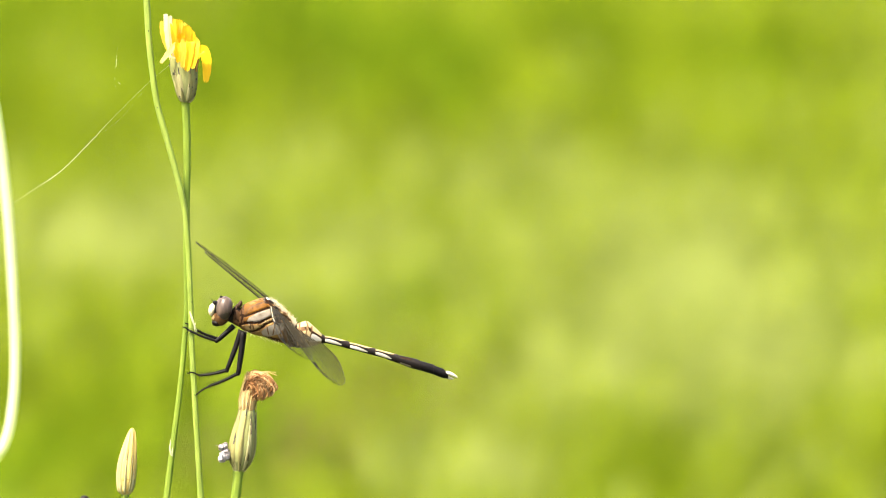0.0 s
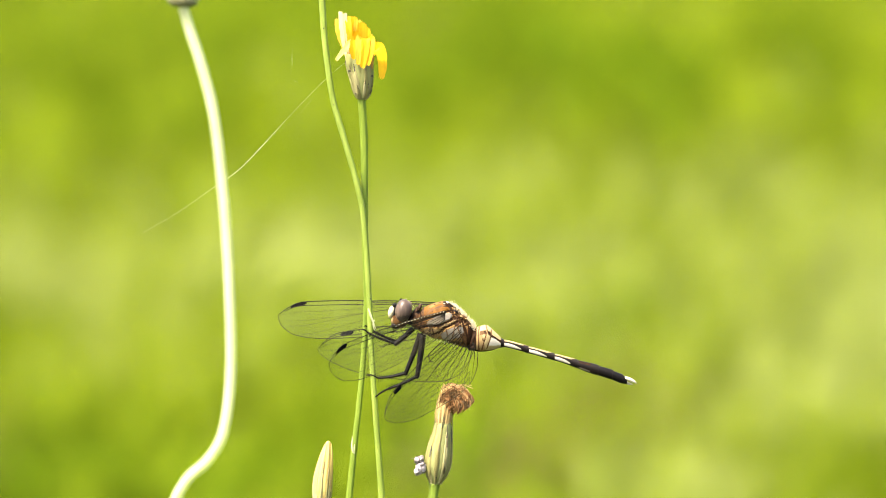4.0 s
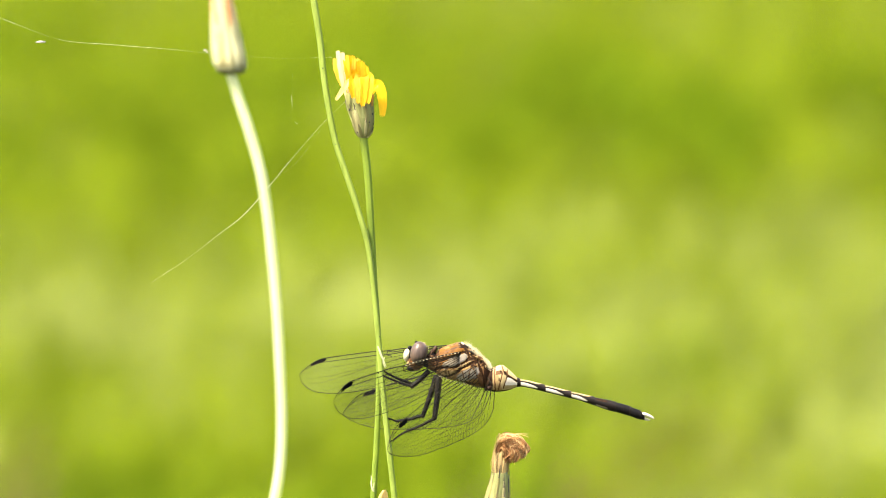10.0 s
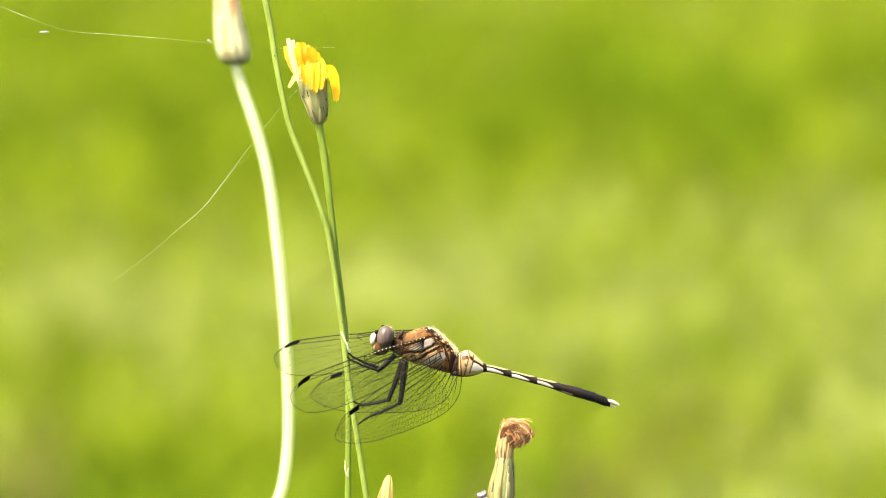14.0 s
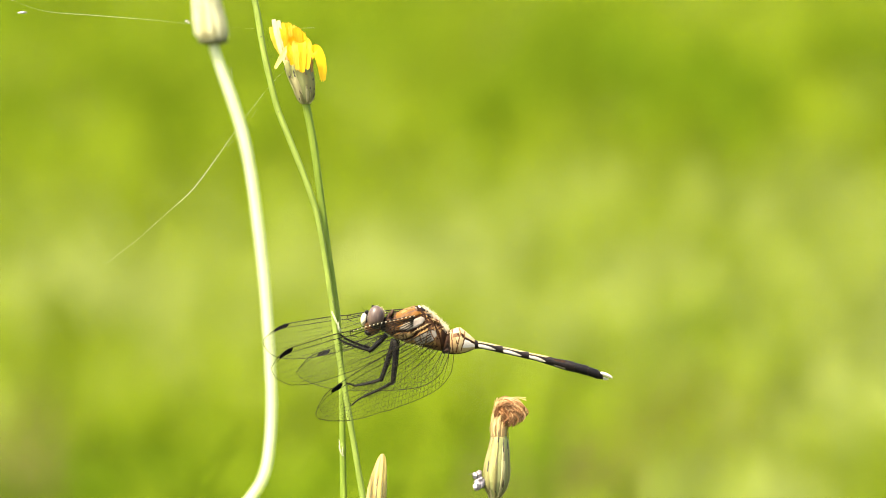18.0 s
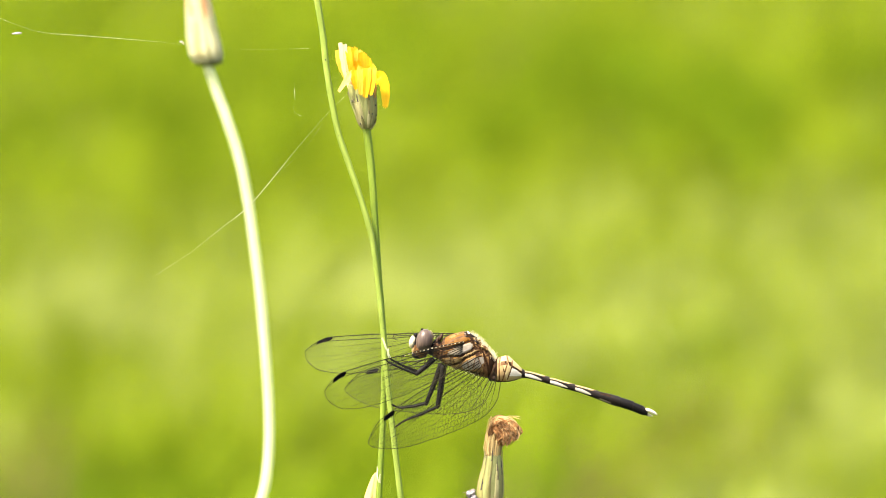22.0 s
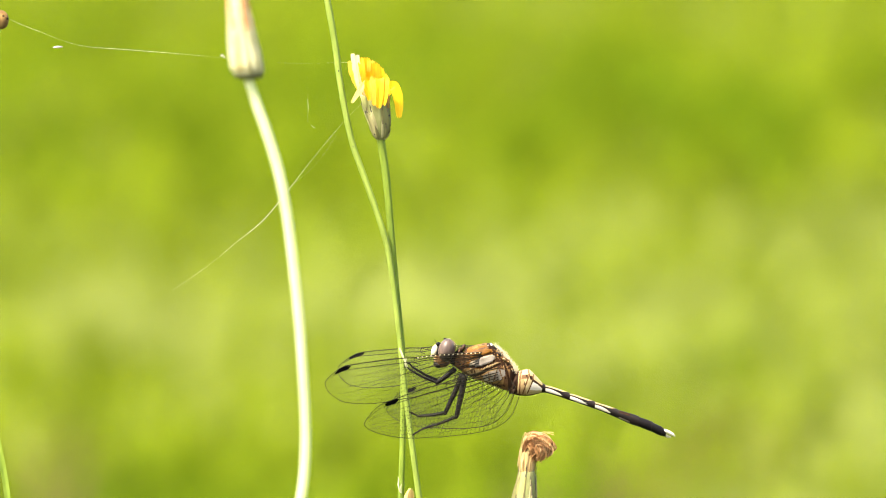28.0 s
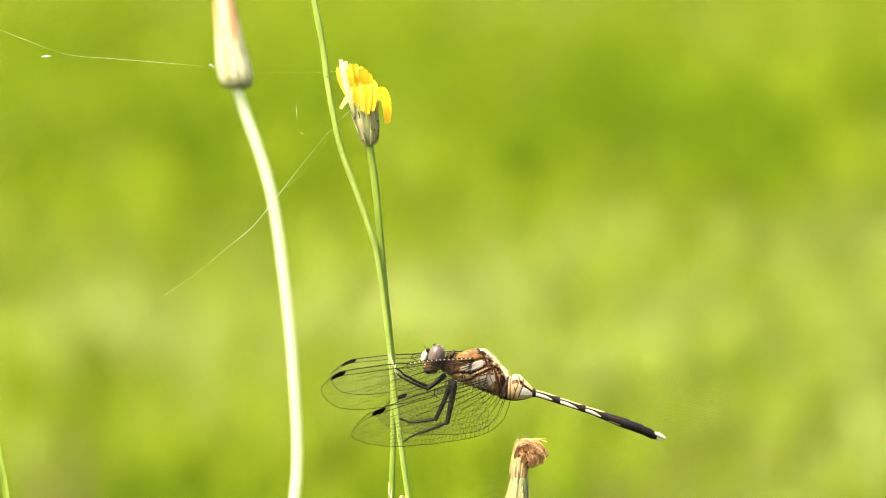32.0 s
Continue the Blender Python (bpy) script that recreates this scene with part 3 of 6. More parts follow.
def withered_bud():
    place = pt(885, 704)
    th = thing("withered_flower_bud", place, "withered seed head with curled brown florets and streaked green base", "flower bud")
    part("stem", stalk_mesh([(861, 868, 0), (860, 900, 0), (850, 1100, 0), (840, 1800, 0), (830, 4640, 0)], [9, 8, 8, 9, 11]), STEM, th)
    axis = [(862, 870, 0, 8), (863, 862, 0, 12), (863.5, 853, 0, 18), (864, 840, 0, 22.3), (865, 822, 0, 23), (866, 802, 0, 21), (868, 782, 0, 17.8), (869, 764, 0, 15.4), (870, 746, 0, 14.5)]
    body = part("flower_head", revolve(axis[:8] + [(870, 752, 0, 9)]), FURROW, th, "swollen grey-green base streaked dark")
    rnd = random.Random(6)
    for row, (s0, s1, count, wd) in enumerate(((0.02, 0.45, 8, 0.3), (0.06, 0.85, 9, 0.32), (0.12, 1.06, 11, 0.3))):
        for k in range(count):
            ang = 2 * math.pi * (k + 0.5 * (row % 2)) / count + rnd.uniform(-0.12, 0.12)
            part("bract", bract(axis, ang, s0, s1 - rnd.uniform(0, 0.24), wd * rnd.uniform(0.4, 0.9), 1.9 - row * 0.3 + rnd.uniform(-0.3, 0.7), True, 3.0), [CALYX_PALE if rnd.random() < 0.35 else CALYX, STREAK if rnd.random() < 0.6 else TIP], body)
    # straw-coloured throat
    bm = bmesh.new()
    tube(bm, [pt(*v) for v in spline([(869, 775, 0), (868, 748, 0), (870, 724, 0), (880, 708, 0), (896, 708, 0)], 4)], [g(12)] * 9 + [g(13)] * 4 + [g(15)] * 4, 14)
    for k in range(300):
        ang = rnd.uniform(0, 2 * math.pi)
        r = rnd.uniform(10, 15.8)
        x0, d0 = 870 + r * math.cos(ang), r * math.sin(ang)
        top = rnd.uniform(690, 718) + 18 * max(0, math.cos(ang))
        lean = rnd.uniform(3, 12)
        path = [pt(*v) for v in spline([(869 + (x0 - 870) * 0.8, 770, d0 * 0.8), (x0 - 1 + rnd.uniform(-2, 2), 745, d0), (x0 - 1 + lean * 0.3 + rnd.uniform(-2, 2), 724, d0), (x0 + lean, top, d0 * 0.9)], 4)]
        ribbon(path, g(rnd.uniform(0.9, 2.6)), (AWAY * math.sin(ang) + RIGHT * math.cos(ang)), False, 0.2, 0.8, 0, bm)
    part("straw_floret", bm, STRAW, th, "bunched straw-yellow dried florets")
    # curled brown crown
    bm = bmesh.new()
    # core and inner strands: withered brown, darkened further for the shade of a hollow
    ellipsoid(bm, pt(890, 713, 0), (RIGHT, AWAY, UP), (g(18), g(16), g(19)), 20, 14)
    for k in range(520):
        u = rnd.random()
        d0 = rnd.uniform(-22, 22)
        round_off = math.sqrt(max(0.2, 1 - (d0 / 27) ** 2))
        y0 = 722 - 29 * u * round_off + rnd.uniform(-3, 3)
        x0 = 869 + rnd.uniform(-6, 8)
        reach = (18 + 24 * u ** 0.7 + rnd.uniform(-8, 4)) * round_off
        drop = 12 + 16 * u + rnd.uniform(-9, 9)
        j = lambda q: rnd.uniform(-q, q)
        end = (x0 + reach * rnd.uniform(0.6, 1.02), y0 + drop, d0 * 0.85 + j(4))
        path = [pt(*v) for v in spline([(x0 - 1, 736, d0 * 0.35), (x0 - 2 + j(2), y0 + 8, d0 * 0.55), (x0 + reach * 0.28, y0 - 4 + j(2), d0 * 0.85 + j(2)), (x0 + reach * 0.72, y0 - 3 + drop * 0.2 + j(2.5), d0 * 1.02 + j(2.5)),
                                        (x0 + reach, y0 + drop * 0.6 + j(3), d0 + j(3)), end], 4)]
        ribbon(path, g(rnd.uniform(0.6, 3.4)), -AWAY + UP * j(1.0) + RIGHT * j(0.8), False, 0.5, 0.7, 1 if rnd.random() < (0.8 if u > 0.75 else 0.12) else 0, bm)
    # loose tangled strands round the hollow, and a few that stick out of the rim
    for k in range(26):
        a, b = 888 + rnd.gauss(0, 5), 716 + rnd.gauss(0, 6)
        turn, sweep, size = rnd.uniform(3.4, 4.6), rnd.uniform(0.8, 1.8), rnd.uniform(9, 17)
        ribbon([pt(a + size * math.cos(turn + sweep * q / 5), b + size * math.sin(turn + sweep * q / 5), -20 - rnd.uniform(0, 5)) for q in range(6)], g(rnd.uniform(0.8, 2.6)), -AWAY + UP * rnd.uniform(-0.8, 0.8) + RIGHT * rnd.uniform(-0.8, 0.8), False, 0.4, 0.7, 1 if rnd.random() < 0.15 else 0, bm)
    for a, b, c, e in ((880, 692, 915, 690), (892, 691, 917, 695), (868, 698, 864, 690), (898, 730, 893, 745), (906, 722, 913, 733)):
        ribbon([pt(a, b, -6), pt((a + c) / 2, (b + e) / 2 - 1.5, -8), pt(c, e, -7)], g(0.9), -AWAY + UP * 0.5, False, 0.3, 0.7, 1, bm)
    part("brown_floret", bm, [WITHER, PEACH], th, "curled rusty brown withered florets")
    bm = bmesh.new()
    for a, b, d, rx, rz in ((832, 843, -12, 8, 12), (829, 848, -13, 6, 8), (835, 836, -11, 7, 9), (828, 829, -12, 6, 7), (834, 825, -10, 6, 6), (839, 842, -10, 6, 10)):
        ellipsoid(bm, pt(a, b, d), (RIGHT, AWAY, UP), (g(rx * 0.8), g(6), g(rz * 0.9)), 16, 12)
    for v in bm.verts:
        v.co += Vector((rnd.uniform(-1, 1), rnd.uniform(-1, 1), rnd.uniform(-1, 1))) * g(1.7)
    tube(bm, [pt(829, 828, -12), pt(822, 825, -13), pt(815, 827, -13)], [g(0.8), g(0.6), g(0.3)], 5)
    part("spittle", bm, FLUFF, th, "small white frothy blob stuck beside the base")
    return th


def small_bud():
    place = pt(885, 704)
    th = thing("closed_flower_bud", place, "small closed yellow-tipped flower bud on a green stalk", "flower bud")
    part("stem", stalk_mesh([(650, 902, 30), (648, 960, 30), (640, 1500, 30), (620, 4640, 30)], [6, 6.5, 8, 10]), STEM, th)
    axis = [(649, 908, 30, 5), (649, 900, 30, 12.5), (650, 886, 30, 15.5), (651, 868, 30, 16.5), (653, 848, 30, 15.6), (656, 828, 30, 13), (659, 810, 30, 9.5), (661, 797, 30, 6), (662, 790, 30, 3)]
    body = part("flower_head", revolve(axis), BUD, th, "furled yellow florets")
    rnd = random.Random(12)
    for row, (s0, s1, count, wd) in enumerate(((0.03, 0.36, 8, 0.24), (0.1, 0.58, 10, 0.2))):
        for k in range(count):
            ang = 2 * math.pi * (k + 0.5 * row) / count + rnd.uniform(-0.1, 0.1)
            part("bract", bract(axis, ang, s0, s1 + rnd.uniform(-0.06, 0.08), wd, 2.0, rnd.random() < 0.5), [CALYX_PALE if rnd.random() < 0.6 else CALYX, STREAK], body)
    for k in range(9):
        part("furled_floret", bract(axis, 2 * math.pi * k / 9 + 0.2, 0.3, rnd.uniform(0.93, 1.0), rnd.uniform(0.36, 0.48), rnd.uniform(0.9, 1.8), False), [BUD, PETAL_PALE], body)
    th2 = thing("dark_dried_bud", pt(586, 917), "tiny dark curled dried bud on a thin stalk", "flower bud")
    bm = stalk_mesh([(588, 935, 30), (590, 1100, 30), (600, 1800, 30), (600, 4640, 30)], [3, 4, 5, 7])
    part("stem", bm, STEM, th2)
    bm = bmesh.new()
    tube(bm, [pt(*v) for v in spline([(588, 940, 30), (585, 924, 30), (579, 914, 30), (573, 916, 30), (574, 923, 30)], 4)], [g(6)] * 12 + [g(5)] * 4 + [g(3)], 10)
    part("curled_head", bm, DARK, th2)
    return th, th2


def pale_stalk():
    d = 1300
    k = 1 + d * GRID / 2
    place = pt(352, 45, d)
    th = thing("pale_flower_stalk", place, "thick pale green flower stalk with a closed head", "flower")
    pts_ = [(360, 66), (377, 115), (399, 175), (419, 240), (433, 310), (443, 380), (452, 450), (460, 530), (467, 620), (471, 700), (469, 770), (459, 830), (435, 872), (402, 905), (376, 960), (362, 1060), (358, 1500), (366, 2600), (372, 4240)]
    rad = [8.2, 8.9, 9.0, 8.8, 8.6, 8.5, 8.4, 8.3, 8.3, 8.3, 8.3, 8.3, 8.3, 8.4, 8.5, 9.0, 10.4, 11.4, 12.3]
    full = [(a, b, d) for a, b in pts_]
    bm = bmesh.new()
    line = spline([Vector((*p, r)) for p, r in zip(full, rad)], 8)
    tube(bm, [pt(v[0], v[1], v[2]) for v in line], [g(v[3] * k) for v in line], 20)
    part("stem", bm, STEM_PALE, th)
    axis = [(361, 70, d, 10.4), (361, 62, d, 24.5), (359, 53, d, 29.4), (355, 30, d, 29.4), (350.5, 0, d, 26.8), (346, -30, d, 23.8), (341.5, -60, d, 21.5), (338, -85, d, 19.0), (334, -112, d, 16.1), (332, -124, d, 6.9)]
    body = part("flower_head", revolve(axis), HEAD_PALE, th, "closed pale green head with rusty floret tips")
    # darker band round the foot of the head
    bm = bmesh.new()
    ellipsoid(bm, pt(361.3, 62.5, d), (RIGHT, AWAY, UP), (g(28.6), g(28.6), g(10.8)), 28, 12)
    part("head_rim", bm, HEAD_RIM, body, "dark green-brown rim under the head")
    rnd = random.Random(16)
    for row, (s0, s1, count, wd) in enumerate(((0.08, 0.45, 9, 0.3), (0.12, 0.58, 11, 0.28), (0.2, 0.68, 13, 0.23))):
        for q in range(count):
            ang = 2 * math.pi * (q + 0.5 * (row % 2)) / count + rnd.uniform(-0.1, 0.1)
            part("bract", bract(axis, ang, s0, s1 + rnd.uniform(-0.1, 0.05), wd * rnd.uniform(0.7, 1.1), 3.4 - row * 0.6, False), [HEAD_PALE if rnd.random() < 0.7 else CALYX_PALE, TIP], body)
    for q in range(9):
        part("furled_floret", bract(axis, 2 * math.pi * q / 9 + 0.4, 0.5, 1.0, 0.34, 1.4, False), [RUST if q % 3 else PETAL_PALE, TIP], body)
    return th


def side_growth():
    th = thing("dried_seed_head", pt(-75, -34, 60), "small round brown dried seed head on a thin stalk", "seed head")
    bm = bmesh.new()
    ellipsoid(bm, pt(-75, -34, 60), (RIGHT, AWAY, UP), (g(13), g(13), g(17)), 20, 14)
    part("head", bm, TAN, th)
    part("stem", stalk_mesh([(-77, -18, 60), (-112, 50, 60), (-210, 300, 60), (-260, 900, 60), (-290, 4740, 60)], [3, 4, 5, 6, 8]), STEM, th)
    th2 = thing("grass_blade", pt(-14, 820, 40), "single upright narrow green grass blade", "grass blade")
    bm = bmesh.new()
    ribbon([pt(*v) for v in spline([(30, 4640, 40), (10, 2600, 40), (-5, 1200, 40), (-27, 900, 40), (-38, 790, 40), (-55, 700, 40), (-72, 610, 40)], 6)][::1], g(11), -AWAY, False, 0.5, 1.0, 0, bm)
    part("blade", bm, STEM, th2)
    foot = (2795, 1625, 700)
    th3 = thing("swinging_grass_stalk", pt(*foot), "thin pale green grass stalk bending over in the wind", "grass stalk")
    part("stem", stalk_mesh([foot, (2800, 1900, 700), (2815, 2600, 700), (2820, 4420, 700)], [4, 5, 6, 7]), STEM_LIGHT, th3)
    tip = stalk_mesh([(2795, 1630, 700), (2797, 1200, 700), (2797, 700, 700), (2794, 250, 700), (2795, 40, 700)], [4, 3.6, 3, 2.4, 1.0])
    top = part("stalk_tip", tip, STEM_LIGHT, th3)
    return th, th2, top


def threads():
    th = thing("spider_thread", pt(620, 166), "fine slack spider silk strand hanging from the flower stalk", "spider silk")
    bm = bmesh.new()
    line = spline([(592, 118, 0), (555, 155, 0), (500, 220, 0), (455, 277, 0), (413, 326, 0), (365, 365, 0), (313, 407, 0), (253, 448, 0)], 6)
    n = len(line)
    # the glint halfway along is put into the strand's thickness
    tube(bm, [pt(*v) for v in line], [g(0.12 + 0.5 * math.exp(-((i / n - 0.5) / 0.14) ** 2)) for i in range(n)], 5)
    part("strand", bm, SILK, th)
    bm = bmesh.new()
    tube(bm, [pt(*v) for v in spline([(545, 175, 3), (512, 222, 3), (480, 252, 3), (452, 272, 3)], 6)], g(0.04), 4)
    part("side_strand", bm, SILK, th)
    bm = bmesh.new()
    for path in ([(494, 70, 0), (495, 100, 0), (494, 150, 0), (500, 172, 0)],):
        tube(bm, [pt(*v) for v in spline(path, 5)], g(0.02), 4)
    part("hanging_strand", bm, SILK, th)
    bm = bmesh.new()
    tube(bm, [pt(494, 112, 0), pt(495, 121, -1), pt(496, 133, 0)], [g(0.1), g(0.3), g(0.1)], 6)
    part("caught_fleck", bm, SILK, th, "tiny pale speck caught on the silk")
    bm = bmesh.new()
    tube(bm, [pt(500, 158, 0), pt(504, 161, -1), pt(508, 162, 0)], [g(0.1), g(0.24), g(0.1)], 6)
    part("caught_fleck", bm, SILK, th, "tiny pale speck caught on the silk")
    th2 = thing("spider_thread", pt(352, 45, -60), "taut shining spider silk strand stretched between the flower heads", "spider silk")
    bm = bmesh.new()
    line = spline([(-60, -34, 40), (-10, -14, 20), (62, 11, 0), (150, 19, 0), (262, 28, 0), (350, 37, 0), (450, 43, 0), (540, 41, 0)], 6)
    n = len(line)
    # three bulges of the radius stand in for glints on the silk
    tube(bm, [pt(*v) for v in line], [g(0.035 + 0.2 * math.exp(-((i / n - 0.1) / 0.07) ** 2) + 0.3 * math.exp(-((i / n - 0.42) / 0.12) ** 2) + 0.14 * math.exp(-((i / n - 0.97) / 0.03) ** 2)) for i in range(n)], 5)
    part("strand", bm, SILK, th2)
    bm = bmesh.new()
    tube(bm, [pt(16, 15, 0), pt(24, 14, -1), pt(33, 14, 0)], [g(0.6), g(2.0), g(1.2)], 6)
    part("caught_fleck", bm, FLUFF, th2, "tiny white speck caught on the silk")
    bm = bmesh.new()
    ellipsoid(bm, pt(315, 29, -2), (RIGHT, AWAY, UP), (g(3.0), g(2), g(1.8)), 10, 8)
    ellipsoid(bm, pt(319, 32, -2), (RIGHT, AWAY, UP), (g(1.4), g(1.4), g(2.2)), 8, 6)
    part("caught_fleck", bm, FLUFF, th2, "tiny white speck caught on the silk")
    return th, th2


flower = yellow_flower()
twiner = tall_stem()
brown_bud = withered_bud()
yellow_bud, dark_bud = small_bud()
pale = pale_stalk()
seed_head, blade, stalk_tip = side_growth()
thread_low, thread_high = threads()


# ---- dragonfly ----
SEAM = material("cuticle_seam", (0.022, 0.010, 0.004), (0.009, 0.004, 0.002), 0.6, 1500, bump=0.3, spec=0.05)
COLLAR = material("collar_brown", (0.05, 0.026, 0.014), (0.013, 0.007, 0.004), 0.6, 1000, bump=0.5, spec=0.08)
BUFF = material("cuticle_buff", (0.24, 0.165, 0.075), (0.12, 0.075, 0.03), 0.55, 900, bump=0.3, spec=0.1, spots=((0.05, 0.03, 0.012), 1100, 0.64))
FLY_AT = pt(800, 590)
WING_BASE = {"far_fore": pt(812, 546, 14), "near_fore": pt(813, 557, -14), "far_hind": pt(836, 576, 14), "near_hind": pt(836, 580, -14)}
HEAD_AT = pt(744, 570)


def close(p, line, w):
    """True where p lies within w of a polyline in the drawing plane."""
    for (ax, ay), (bx, by) in zip(line, line[1:]):
        ux, uy = bx - ax, by - ay
        f = max(0.0, min(1.0, ((p[0] - ax) * ux + (p[1] - ay) * uy) / (ux * ux + uy * uy)))
        if (p[0] - ax - f * ux) ** 2 + (p[1] - ay - f * uy) ** 2 < w * w:
            return True
    return False


def inside(p, poly):
    hit = False
    for (ax, ay), (bx, by) in zip(poly, poly[1:] + poly[:1]):
        if (ay > p[1]) != (by > p[1]) and p[0] < (bx - ax) * (p[1] - ay) / (by - ay) + ax:
            hit = not hit
    return hit


def loft(stations, sides, steps, pick_mat, furrows=()):
    """A body of smooth oval sections: stations are (a, top, bottom, half depth). furrows: lines along which the flank is sunk."""
    bm = bmesh.new()
    line = spline([Vector(s) for s in stations], steps)
    rings = []
    for a, top, low, dep in line:
        mid, half = (top + low) / 2, (low - top) / 2
        ring = []
        for k in range(sides):
            w = 2 * math.pi * k / sides
            cw, sw = math.cos(w), math.sin(w)
            high, out = mid - half * math.copysign(abs(cw) ** 0.9, cw), dep * math.copysign(abs(sw) ** 0.9, sw)
            if any(close((a, high), line, w * 1.3) for line, w in furrows):
                out *= 0.94
                high += (mid - high) * 0.03
            ring.append((a, high, out))
        rings.append(ring)
    vs = [[bm.verts.new(pt(*p)) for p in ring] for ring in rings]
    for i in range(len(rings) - 1):
        for k in range(sides):
            j = (k + 1) % sides
            f = bm.faces.new((vs[i][k], vs[i][j], vs[i + 1][j], vs[i + 1][k]))
            a = (rings[i][k][0] + rings[i + 1][k][0]) / 2
            b = (rings[i][k][1] + rings[i][j][1] + rings[i + 1][k][1] + rings[i + 1][j][1]) / 4
            f.material_index = pick_mat(a, b, (k + 0.5) / sides, i / (len(rings) - 1))
    bm.faces.new([v for v in vs[0]])
    bm.faces.new([v for v in vs[-1]][::-1])
    return bm


TH_PALE_1 = [(771, 588), (774, 578), (790, 569), (812, 561), (818, 566), (812, 574), (795, 583), (778, 590)]
TH_PALE_2 = [(797, 602), (808, 593), (822, 587), (836, 586), (838, 595), (830, 605), (814, 610), (802, 609)]
TH_ORANGE = [(765, 566), (772, 556), (786, 548), (806, 546), (812, 557), (790, 566), (770, 573)]
TH_CREAM = [(774, 553), (786, 546), (800, 543), (801, 545), (787, 549), (777, 556)]
TH_LINES = [([(757, 574), (770, 575), (790, 567), (815, 557)], 1.9), ([(754, 592), (771, 587), (794, 586), (814, 576), (820, 568)], 2.1),
            ([(768, 606), (794, 598), (806, 588), (822, 580), (836, 572)], 2.3), ([(848, 622), (845, 604), (838, 584), (830, 570)], 2.2), ([(803, 543), (815, 556), (822, 572)], 2.4),
            ([(790, 611), (812, 612), (830, 616)], 1.5), ([(760, 560), (764, 578), (760, 594)], 1.6),
            ([(768, 573), (776, 561), (790, 553), (804, 549)], 1.1), ([(806, 590), (811, 606)], 1.0), ([(822, 588), (818, 607)], 1.1), ([(781, 590), (787, 604)], 1.1), ([(826, 586), (834, 604)], 1.2), ([(770, 600), (786, 606)], 1.2), ([(812, 560), (826, 566), (832, 580)], 1.4)]
TH_GOLD = [[(796, 583), (814, 575), (824, 572), (826, 580), (808, 588), (798, 594)], [(768, 592), (790, 589), (796, 596), (784, 602), (770, 600)], [(828, 572), (834, 570), (840, 584), (836, 586)]]


def thorax_material(a, b, turn, s):
    p = (a, b)
    if a > 846:
        return 9
    for line, w in TH_LINES:
        if close(p, line, w * (0.95 + 0.5 * math.sin(a * 0.9 + b * 0.6) * math.sin(a * 0.37 - b * 0.8))):
            return 9 if w > 1.25 else 7
    if a > 801 and b < 552 and a < 824:
        return 4 if not (799 < a < 810 and b < 546.5) else 5
    if inside(p, TH_CREAM):
        return 0
    if a < 767 and b < 590:
        return 7
    if inside(p, TH_ORANGE):
        return 1
    if inside(p, TH_PALE_1) or inside(p, TH_PALE_2):
        return 2
    if any(inside(p, q) for q in TH_GOLD):
        return 8
    if a > 822 and b < 590:
        v = math.sin(a * 0.5 + 1.3 * math.sin(b * 0.4)) * math.sin(b * 0.55 + 0.2 * a)
        return 0 if v > 0.35 else (9 if v < -0.25 else 7)
    if a > 836:
        return 7
    if b > 612:
        return 7
    return 0 if a > 792 or b > 590 else 1


BASE_LINES = [([(866, 584), (864, 596), (866, 626)], 1.2), ([(877, 581), (880, 592), (876, 606), (871, 627)], 1.2), ([(887, 590), (887, 601), (880, 623)], 1.1),
              ([(880, 592), (888, 601), (898, 606), (909, 613)], 1.7), ([(858, 627), (872, 629), (890, 626), (909, 620)], 1.6), ([(907, 604), (909, 621)], 2.2)]
BASE_MARKS = [([(866, 580), (877, 580), (878, 591), (867, 593)], 6), ([(867, 593), (878, 591), (878, 597), (867, 599)], 7), ([(879, 581), (886, 586), (887, 593), (881, 592)], 6),
              ([(881, 592), (888, 593), (888, 602), (882, 600)], 7), ([(887, 589), (909, 606), (909, 610), (889, 600)], 6), ([(885, 606), (890, 603), (906, 614), (904, 617), (882, 617)], 5)]


def tail_material(n, a0, a1, light):
    def pick(a, b, turn, s):
        side = min(turn, 1 - turn)            # 0 on the back, 0.5 below
        f = (a - a0) / (a1 - a0)
        if f > 0.9 or f < 0.03:
            return 3
        if light == "base":
            p = (a, b)
            for line, w in BASE_LINES:
                if close(p, line, w):
                    return 9 if w > 1.2 else 7
            for poly, m in BASE_MARKS:
                if inside(p, poly):
                    return m
            return 9 if a < 861 else (8 if a < 873 + 0.25 * (b - 605) else 6)
        if light == "white":
            if side < (0.15 if f < 0.74 else 0.15 - 0.6 * (f - 0.74)):
                return 6
            if 0.04 < f < 0.72 and abs(side - 0.285 - 0.05 * f) < 0.075 * max(0, 1 - ((f - 0.27) / 0.45) ** 2) ** 0.6:
                return 5
            return 3
        if light == "brown":
            if 0.33 < side < 0.40 and 0.1 < f < 0.6:
                return 2
            return 9 if 0.1 < side < 0.2 and 0.1 < f < 0.6 else 3
        return 4
    return pick


